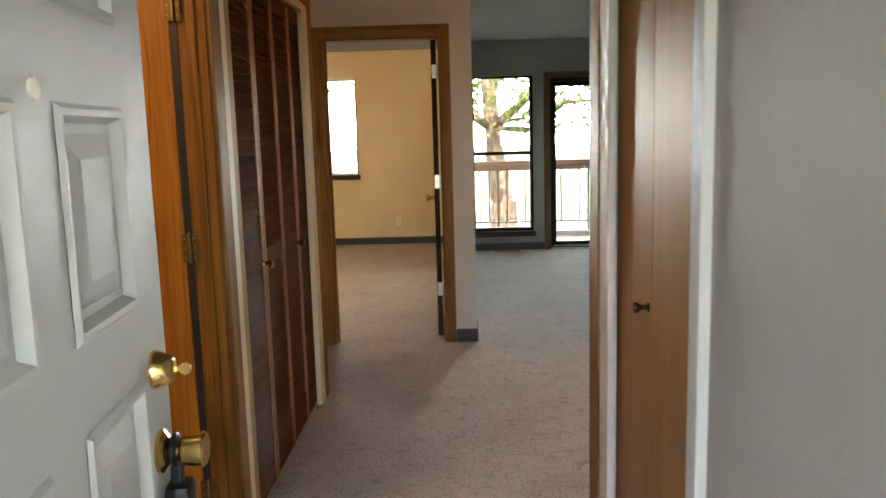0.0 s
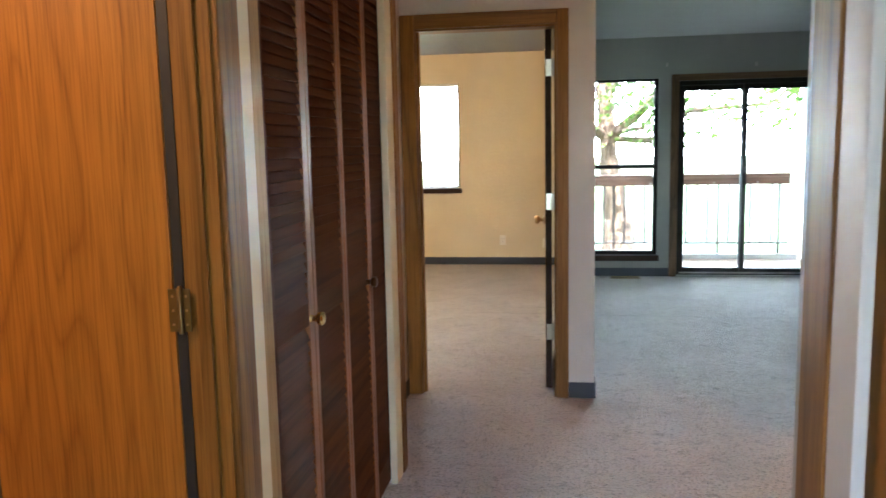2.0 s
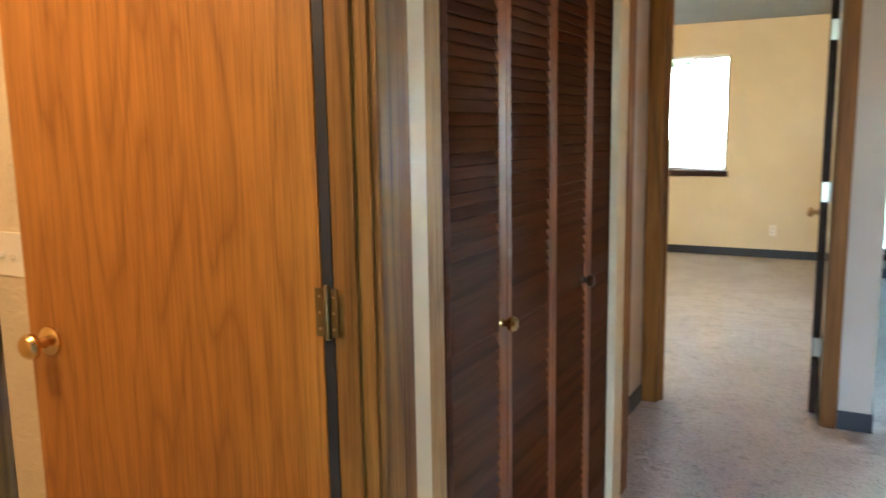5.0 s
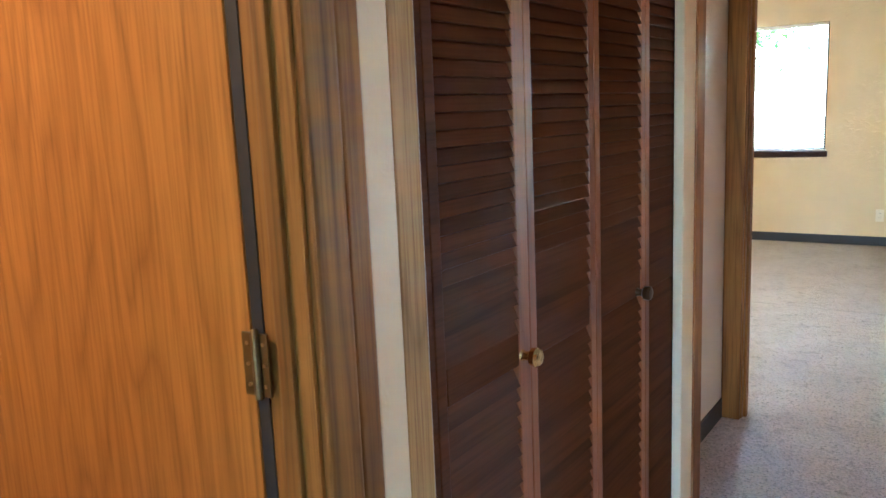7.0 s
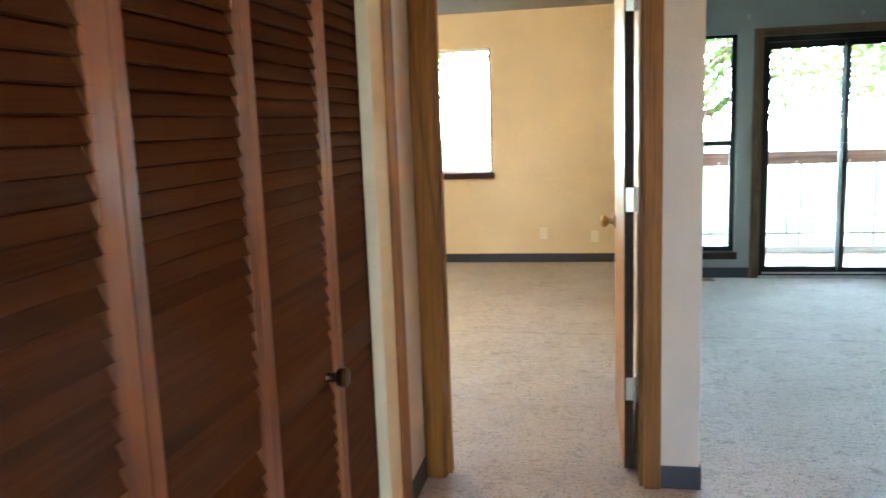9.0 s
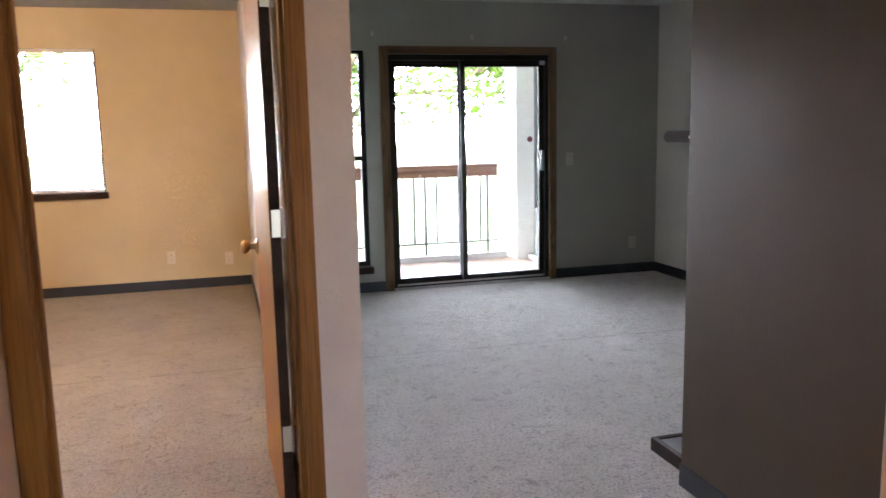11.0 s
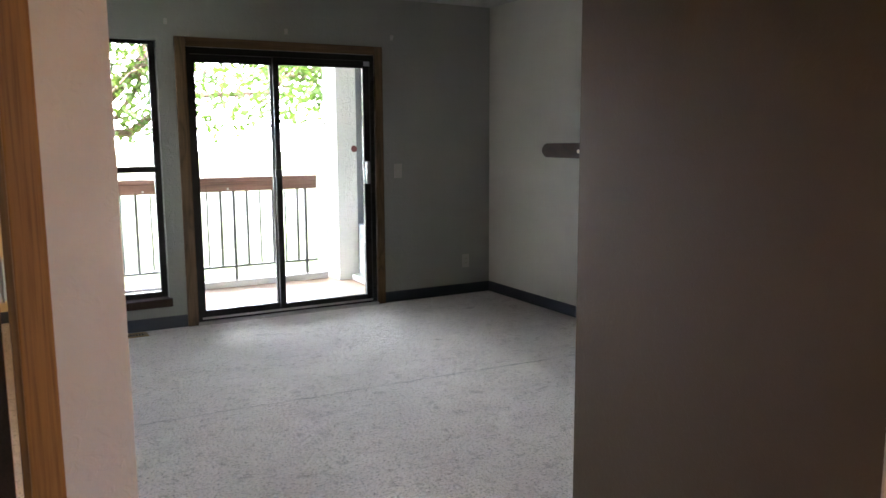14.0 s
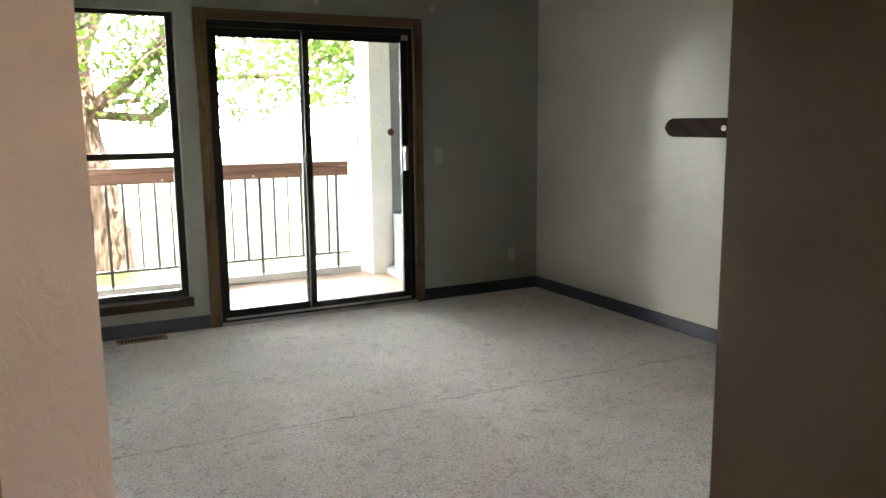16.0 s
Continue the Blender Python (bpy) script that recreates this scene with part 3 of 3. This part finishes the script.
# ---- plates ----
def wall_plate(name, m, toggles, label, cat, mat=IVORY):
    """A plate facing local -y."""
    t = thing(name, m, label, cat)
    w = 0.057 if toggles > 1 else 0.035
    part("plate", boxes((-w, w, -0.006, 0.0, -0.058, 0.058), bevel=0.003), mat, t)
    if name == "light_switch":
        for i in range(toggles):
            x = (i - (toggles - 1) / 2) * 0.046
            part("toggle", boxes((x - 0.005, x + 0.005, -0.018, -0.005, -0.010, 0.004), bevel=0.002), mat, t)
    else:
        for z in (-0.02, 0.02):
            r = part("receptacle", lathe([(-0.0055, 0.016), (-0.008, 0.015)], "y", 20, (0, 0, z)), mat, t)
            for x in (-0.006, 0.006):
                part("slot", boxes((x - 0.001, x + 0.001, -0.0086, -0.0075, z - 0.004, z + 0.006)), DARKHOLE, r)
    return t


wall_plate("light_switch", pose(-1.895, 3.05, 1.10), 2, "ivory double light switch on the bathroom wall", "light switch")
wall_plate("light_switch", pose(2.765, Y_W, 1.088), 1, "ivory light switch beside the sliding door, darkened for the dim wall", "light switch", DIMPLASTIC)
wall_plate("wall_outlet", pose(3.407, Y_W, 0.29), 1, "ivory wall outlet near the corner, darkened for the dim wall", "outlet", DIMPLASTIC)
wall_plate("wall_outlet", pose(-0.744, Y_BW, 0.29), 1, "ivory wall outlet on the cream wall", "outlet")
wall_plate("wall_outlet", pose(-0.245, Y_BW, 0.255), 1, "ivory cable outlet plate near the corner", "outlet")


# ---- windows ----
def window_unit(name, x0, x1, z0, z1, y, mid, fr, label, parent_kind="structure"):
    t = thing(name, pose((x0 + x1) / 2, y, z0), label, "window", "", parent_kind)
    w, h = (x1 - x0) / 2, z1 - z0
    part("window_frame", boxes((-w, -w + fr, 0, 0.05, 0, h), (w - fr, w, 0, 0.05, 0, h), (-w + fr, w - fr, 0, 0.05, 0, fr), (-w + fr, w - fr, 0, 0.05, h - fr * 0.6, h)), BRONZE, t, "dark bronze frame")
    spans = [(fr, h - fr * 0.6)]
    if mid:
        part("meeting_rail", boxes((-w + fr, w - fr, 0.004, 0.045, mid - z0 - 0.02, mid - z0 + 0.02)), BRONZE, t)
        spans = [(fr, mid - z0 - 0.02), (mid - z0 + 0.02, h - fr * 0.6)]
    for a, c in spans:
        p = part("pane", boxes((-w + fr, w - fr, 0.024, 0.028, a, c)), GLASS, t, "clear glass")
        p.visible_shadow = False
    return t


window_unit("window_1", LX0, LX1, LZ0, LZ1, 9.845, 1.145, 0.042, "tall single-hung window in a dark bronze frame")
structure("window_sill", boxes((0.145, 0.94, 9.745, 9.86, 0.165, 0.224), bevel=0.006), DARKWOOD, "dark stained wooden window sill", "sill")
window_unit("window_2", WX0, WX1, WZ0, WZ1, 10.65, None, 0.03, "bedroom window in a dark bronze frame with lowered blind")
structure("window_sill_bedroom", boxes((-2.02, -1.215, 10.535, 10.66, 0.845, 0.90), bevel=0.005), DARKWOOD, "dark stained wooden bedroom window sill", "sill")
blind = thing("window_blind", pose((WX0 + WX1) / 2, 10.60, WZ0), "white vinyl mini blind, slats turned open", "blind")
bw = (WX1 - WX0) / 2 - 0.012
part("headrail", boxes((-bw, bw, -0.02, 0.02, 1.175, 1.205), bevel=0.003), BLIND, blind)
slat2 = mesh_of("blind_slat", boxes((-bw, bw, -0.012, 0.012, -0.0006, 0.0006)), BLIND)
for i in range(50):
    part("slat", slat2, None, blind, "", False, pose(0, 0, 0.03 + i * 0.0229, 8, 0, 0))
part("bottom_rail", boxes((-bw, bw, -0.012, 0.012, 0.004, 0.018), bevel=0.003), BLIND, blind)
for x in (-bw * 0.6, bw * 0.6):
    part("cord", boxes((x - 0.001, x + 0.001, -0.014, -0.012, 0.01, 1.18)), BLIND, blind)

# ---- sliding glass door ----
casing("trim_slider", [((1.042, 1.118, 9.755, 9.783, 0, 2.065), 0.005), ((2.562, 2.628, 9.755, 9.783, 0, 2.065), 0.005), ((1.118, 2.562, 9.755, 9.783, 2.0, 2.065), 0.005)], [BROWNTRIM, BROWNTRIM, BROWNTRIMX], "narrow brown wood casing round the sliding door")
sl = thing("sliding_door", pose(1.84, 9.80, 0), "bronze aluminium sliding glass patio door, closed", "sliding door", "", "structure")
part("door_frame", boxes((-0.725, -0.690, -0.01, 0.10, 0, 2.0), (0.690, 0.725, -0.01, 0.10, 0, 2.0), (-0.690, 0.690, -0.01, 0.10, 1.955, 2.0), (-0.690, 0.690, -0.01, 0.10, 0.0, 0.03)), BRONZE, sl)
for nm, x0, x1, y0 in (("fixed_panel", -0.690, -0.045, 0.052), ("sliding_panel", -0.085, 0.690, 0.008)):
    pnl = part(nm, boxes((x0, x0 + 0.042, y0, y0 + 0.034, 0.03, 1.955), (x1 - 0.05, x1, y0, y0 + 0.034, 0.03, 1.955), (x0 + 0.042, x1 - 0.05, y0, y0 + 0.034, 0.03, 0.085), (x0 + 0.042, x1 - 0.05, y0, y0 + 0.034, 1.90, 1.955)), BRONZE, sl)
    g = part("pane", boxes((x0 + 0.042, x1 - 0.05, y0 + 0.015, y0 + 0.019, 0.085, 1.90)), GLASS, pnl, "clear glass")
    g.visible_shadow = False
part("track", boxes((-0.690, 0.690, 0.0, 0.006, 0.03, 0.045), (-0.725, 0.725, -0.05, -0.01, 0.0, 0.018)), STEEL, sl, "worn aluminium track")
part("handle", boxes((0.645, 0.672, -0.035, 0.008, 0.99, 1.17), bevel=0.008), GREYPLASTIC, sl, "pale plastic pull handle", True)
part("latch", boxes((-0.098, -0.045, -0.012, 0.010, 1.065, 1.125), bevel=0.005), BLACK, sl, "", True)
part("roller_cap", boxes((0.640, 0.690, -0.012, -0.008, 1.915, 1.95)), GREYPLASTIC, sl)
st = thing("window_sticker", pose(2.40, 9.825, 1.27), "small dark red shield sticker on the glass", "sticker")
part("sticker_face", lathe([(-0.002, 0.028), (0.0, 0.028)], "y", 7), RED, st)

# curtain rod brackets
for x, z in ((0.996, 2.163), (1.855, 2.142), (2.721, 2.144)):
    c = thing("curtain_bracket", pose(x, Y_W, z), "small pale curtain rod bracket fixed to the wall", "bracket", "curtain brackets")
    part("plate", boxes((-0.012, 0.012, -0.003, 0, -0.02, 0.02), bevel=0.001), DIMPLASTIC, c)
    part("hook", boxes((-0.005, 0.005, -0.03, -0.003, -0.006, 0.002), (-0.005, 0.005, -0.032, -0.026, -0.006, 0.014)), DIMPLASTIC, c)

# floor register
vent = thing("floor_register", pose(0.595, 9.68, 0.0), "brown metal floor heating register set in the carpet", "vent")
part("frame", boxes((-0.15, 0.15, -0.055, -0.04, 0, 0.008), (-0.15, 0.15, 0.04, 0.055, 0, 0.008), (-0.15, -0.135, -0.04, 0.04, 0, 0.008), (0.135, 0.15, -0.04, 0.04, 0, 0.008)), OLDBRASS, vent)
part("well", boxes((-0.135, 0.135, -0.04, 0.04, 0.0005, 0.002)), DARKHOLE, vent)
for i in range(14):
    x = -0.126 + i * 0.0194
    part("slat", boxes((x - 0.003, x + 0.003, -0.04, 0.04, 0.002, 0.007)), OLDBRASS, vent)

# ---- fireplace: mantel shelf and hearth round the corner ----
mant = thing("mantel_shelf", pose(1.95, 5.74, 1.308), "dark stained wooden mantel shelf with rounded nose", "mantel")
bm = bmesh.new()
prof = [(0, 0), (0.17, 0), (0.183, 0.004), (0.192, 0.012), (0.196, 0.021), (0.192, 0.030), (0.183, 0.038), (0.17, 0.042), (0, 0.042)]
la = [bm.verts.new((-0.575, y, z)) for y, z in prof]
lb = [bm.verts.new((0.95, y, z)) for y, z in prof]
for i in range(len(prof)):
    j = (i + 1) % len(prof)
    bm.faces.new((la[i], la[j], lb[j], lb[i]))
bm.faces.new(la)
bm.faces.new(lb)
part("shelf", bm, MANTELWOOD, mant)
part("screw_plug", lathe([(-0.5765, 0.006), (-0.574, 0.006)], "x", 12, (0, 0.02, 0.02)), IVORY, mant)
hearth = thing("hearth", pose(1.95, 5.74, 0), "low grey tiled hearth with a dark wooden edge", "hearth")
part("tile_bed", boxes((-0.50, 0.95, 0, 0.305, 0, 0.048)), MOTTLE, hearth)
for i in range(5):
    for j in range(1):
        part("tile", boxes((-0.496 + i * 0.29, -0.212 + i * 0.29, 0.006, 0.300, 0.048, 0.054), bevel=0.002), MOTTLE, hearth)
part("edge_strip", boxes((-0.500, 0.975, 0.305, 0.33, 0, 0.058), (-0.525, -0.50, 0.0, 0.33, 0, 0.058), bevel=0.003), MANTELWOOD, hearth, "dark wooden edging")
fb = thing("firebox", pose(2.05, 5.742, 0.058), "black metal fireplace front", "fireplace")
part("surround", boxes((-0.48, -0.38, 0, 0.02, 0, 0.75), (0.38, 0.48, 0, 0.02, 0, 0.75), (-0.38, 0.38, 0, 0.02, 0.65, 0.75)), IRON, fb)
part("screen", boxes((-0.38, 0.38, 0, 0.01, 0, 0.65)), DARKHOLE, fb)


# ---- ceiling lamps ----
def ceiling_lamp(x, y):
    t = thing("ceiling_lamp", pose(x, y, H), "round opal glass ceiling lamp, lit", "ceiling lamp")
    part("base", lathe([(0, 0.14), (-0.02, 0.14), (-0.025, 0.12)], "z", 28), WHITE, t)
    part("shade", lathe([(-0.025, 0.125), (-0.05, 0.12), (-0.075, 0.09), (-0.085, 0.03)], "z", 28), OPAL, t, "lit opal glass", True)


ceiling_lamp(-1.9, 7.6)
ceiling_lamp(2.15, 3.75)
ceiling_lamp(-1.45, 2.05)

# ---- outside: balcony ----
structure("balcony_floor", boxes((0.138, 4.2, 9.93, 11.42, -0.20, -0.045)), PATIO, "worn tan concrete balcony floor", "floor")
structure("balcony_curb", boxes((0.138, 2.74, 11.34, 11.42, -0.045, 0.02), bevel=0.006), CONC, "pale concrete curb at the balcony edge", "curb")
structure("balcony_ceiling", boxes((0.138, 4.2, 9.93, 11.5, 2.44, 2.60)), STUCCO, "white stucco balcony ceiling", "ceiling")
# Runs on unseen past the balcony edge to block light from the left
structure("balcony_left_wall", boxes((-0.05, 0.138, 10.72, 12.3, -0.3, 2.6)), STUCCO, "white stucco balcony side wall, extended unseen to block light", "wall")
structure("balcony_column", boxes((2.785, 2.99, 11.16, 11.50, -0.045, 2.44)), STUCCO, "white stucco balcony column", "column")
structure("column_trim", boxes((2.772, 2.785, 11.46, 11.475, -0.045, 2.44)), CONC, "thin joint batten on the column", "trim")
structure("balcony_right_wall", boxes((2.99, 4.2, 11.20, 11.36, -0.045, 2.44), (4.05, 4.2, 9.93, 11.20, -0.045, 2.44)), SHADESTUCCO, "balcony end wall, greyed in colour for shade", "wall")

rail = thing("balcony_railing", pose(1.36, 11.36, 0.02), "brown timber capped iron balcony railing", "railing")
part("cap_rail", boxes((-1.22, 1.27, -0.04, 0.065, 0.935, 0.975), bevel=0.006), RAILWOOD, rail, "weathered brown timber cap")
part("side_rail", boxes((-1.22, 1.27, -0.032, 0.006, 0.845, 0.933), bevel=0.005), RAILWOOD, rail, "weathered brown timber board")
part("bottom_rail", boxes((-1.22, 1.27, -0.014, 0.010, 0.125, 0.145)), IRON, rail)
thin = mesh_of("baluster", boxes((-0.006, 0.006, -0.008, 0.008, 0.14, 0.85)), IRON)
stout = mesh_of("baluster", boxes((-0.010, 0.010, -0.010, 0.010, 0.14, 0.85)), IRON)
for i in range(18):
    part("baluster", stout if i % 2 else thin, None, rail, "", False, pose(0.084 + (i - 9) * 0.1238, -0.002, 0))
part("post", boxes((1.145, 1.170, -0.014, 0.010, 0.0, 0.85)), IRON, rail)
for x in (-0.783, 0.455):
    part("foot", boxes((x - 0.012, x + 0.012, -0.012, 0.008, 0.0, 0.85)), IRON, rail)
for x in (0.40, 0.9, -0.35):
    part("bracket_bolt", lathe([(-0.038, 0.010), (-0.032, 0.010)], "y", 10, (x, 0, 0.87)), STEEL, rail)

ac = thing("air_conditioner", pose(3.30, 10.86, -0.045), "pale grey outdoor air conditioner on a concrete pad", "air conditioner")
part("pad", boxes((-0.40, 0.42, -0.28, 0.28, 0, 0.06), bevel=0.008), CONC, ac)
part("body", boxes((-0.33, 0.35, -0.25, 0.25, 0.06, 0.56), bevel=0.012), ACGREY, ac)
for i in range(13):
    z = 0.14 + i * 0.023
    part("grille_slat", boxes((-0.12, 0.28, -0.258, -0.248, z, z + 0.011)), IVORY, ac)
for i in range(12):
    z = 0.14 + i * 0.024
    part("side_slat", boxes((-0.338, -0.328, -0.16, 0.18, z, z + 0.011)), IVORY, ac)

# ---- outside: grounds ----
GZ = -0.30
structure("ground", boxes((-600, 600, -600, 600, GZ - 0.5, GZ)), GRASS, "bright mown lawn running to the distance", "ground")
structure("entry_landing", boxes((-2.5, 2.5, -2.6, 0.70, -0.15, -0.004)), CONC, "plain concrete entry landing", "floor")
# Unseen walls and roof, added to hold daylight back from the entry
structure("entry_light_block_walls", boxes((-1.5, -1.38, -2.4, 0.70, -0.004, 2.46), (1.38, 1.5, -2.4, 0.70, -0.004, 2.46)), STUCCO, "unseen side walls added to cut daylight at the entry", "wall")
structure("entry_light_block_roof", boxes((-2.5, 2.5, -2.6, 0.70, 2.46, 2.60)), STUCCO, "unseen roof added over the landing to block sun and sky", "ceiling")
structure("house_roof", boxes((-4.6, 4.4, 0.4, 10.9, 2.62, 2.80), bevel=0.02), SHINGLE, "dark shingled roof slab", "roof")


def limb(bm, a, c, r0, r1, seg=9, bends=4, wob=0.12, rng=None):
    """A tapered, slightly crooked limb; returns its tip."""
    a, c = Vector(a), Vector(c)
    d = (c - a).normalized()
    u = d.orthogonal().normalized()
    w = d.cross(u)
    rows = []
    pts = []
    for i in range(bends + 1):
        f = i / bends
        p = a.lerp(c, f)
        if 0 < i < bends:
            p = p + (u * rng.uniform(-1, 1) + w * rng.uniform(-1, 1)) * wob * (c - a).length * 0.25
        pts.append(p)
        r = r0 + (r1 - r0) * f
        rows.append([bm.verts.new(p + (u * math.cos(math.tau * k / seg) + w * math.sin(math.tau * k / seg)) * r * rng.uniform(0.92, 1.08)) for k in range(seg)])
    for ra, rb in zip(rows, rows[1:]):
        for k in range(seg):
            bm.faces.new((ra[k], ra[(k + 1) % seg], rb[(k + 1) % seg], rb[k]))
    bm.faces.new(rows[-1])
    return pts


def tree(at, trunk_top, r0, limbs, leaves, seed, label, spread=0.55, size=0.075, low=0):
    rng = random.Random(seed)
    t = thing("tree", pose(*at), label, "tree", "trees")
    bm = bmesh.new()
    top = Vector(trunk_top)
    limb(bm, (0, 0, -0.1), (0.02, 0, 0.5), r0 * 1.5, r0 * 1.05, 14, 3, 0.1, rng)
    limb(bm, (0.02, 0, 0.45), top, r0 * 1.06, r0 * 0.72, 14, 6, 0.16, rng)
    tips = []
    for end, r in limbs:
        pts = limb(bm, top, end, r, r * 0.3, 8, 5, 0.35, rng)
        tips += pts[2:]
        for q in pts[2:]:
            for _ in range(3):
                e = q + Vector((rng.uniform(-1, 1), rng.uniform(-1, 1), rng.uniform(-0.75, 0.5))) * 1.0
                sub = limb(bm, q, e, r * 0.25, 0.008, 5, 3, 0.3, rng)
                tips += sub[1:]
    part("trunk", bm, BARK, t, "rough brown bark", True)
    verts, faces = [], []
    for i in range(leaves):
        c = rng.choice(tips)
        p = c + Vector((rng.gauss(0, 1), rng.gauss(0, 1), rng.gauss(-0.1, 0.8))) * spread * 0.5
        if p.z < low:
            continue
        s = size * rng.uniform(0.6, 1.3)
        e = Euler((rng.uniform(-1, 1), rng.uniform(-1, 1), rng.uniform(0, 6.28))).to_matrix()
        k = len(verts)
        for q in ((-0.9, 0, 0), (-0.35, 0.5, 0.1), (0.3, 0.42, 0.08), (1.0, 0, -0.12), (0.3, -0.42, 0.08), (-0.35, -0.5, 0.1)):
            verts.append(p + e @ (Vector(q) * s))
        faces += [(k, k + 1, k + 2, k + 3), (k, k + 3, k + 4, k + 5)]
    me = bpy.data.meshes.new("crown")
    me.from_pydata(verts, [], faces)
    me.materials.append(LEAF)
    tagged(part("crown", me, None, t, "sunlit green leaves with gaps"), "", "", "", "stuff")
    return t


tree((0.79, 14.1, GZ), (-0.15, 0.1, 1.75), 0.185,
     [((0.35, 0.3, 4.9), 0.145), ((-1.5, 0.2, 3.6), 0.09), ((1.9, -0.3, 3.7), 0.09), ((0.6, 1.2, 5.2), 0.10), ((2.8, 0.1, 2.7), 0.06), ((-1.3, -0.6, 2.9), 0.06), ((0.9, -0.9, 2.5), 0.05)],
     9000, 11, "broad shade tree with rough trunk on the lawn", 0.5, 0.05, 1.6)
tree((7.7, 21.0, GZ), (0.1, 0, 2.8), 0.22, [((-1.6, 0.4, 4.6), 0.13), ((1.7, -0.3, 4.6), 0.12), ((0.2, 1.2, 5.8), 0.13), ((-2.6, -0.3, 3.3), 0.08)], 5200, 12, "leafy shade tree further off on the lawn", 0.9, 0.11, 1.9)
tree((-6.5, 24.0, GZ), (0.1, 0, 2.6), 0.22, [((-1.8, 0.4, 4.6), 0.13), ((1.9, -0.3, 4.6), 0.12), ((0.2, 1.2, 5.8), 0.13), ((0.6, -1.0, 3.6), 0.1)], 4500, 13, "leafy shade tree beyond the bedroom window", 1.0, 0.12, 1.8)

# added emissive wall for the far haze; its glow lights the rooms
HAZE, nt, b = material("glowing_haze", (0.5, 0.6, 0.45), 1.0)
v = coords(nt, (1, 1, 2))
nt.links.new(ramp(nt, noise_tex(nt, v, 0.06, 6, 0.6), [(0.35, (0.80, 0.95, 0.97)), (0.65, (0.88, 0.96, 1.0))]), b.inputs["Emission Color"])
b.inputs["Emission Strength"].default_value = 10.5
structure("backdrop", boxes((-160, 160, 90, 91, GZ, 34)), HAZE, "added glowing wall for the hazy distance, lighting the rooms", "backdrop")
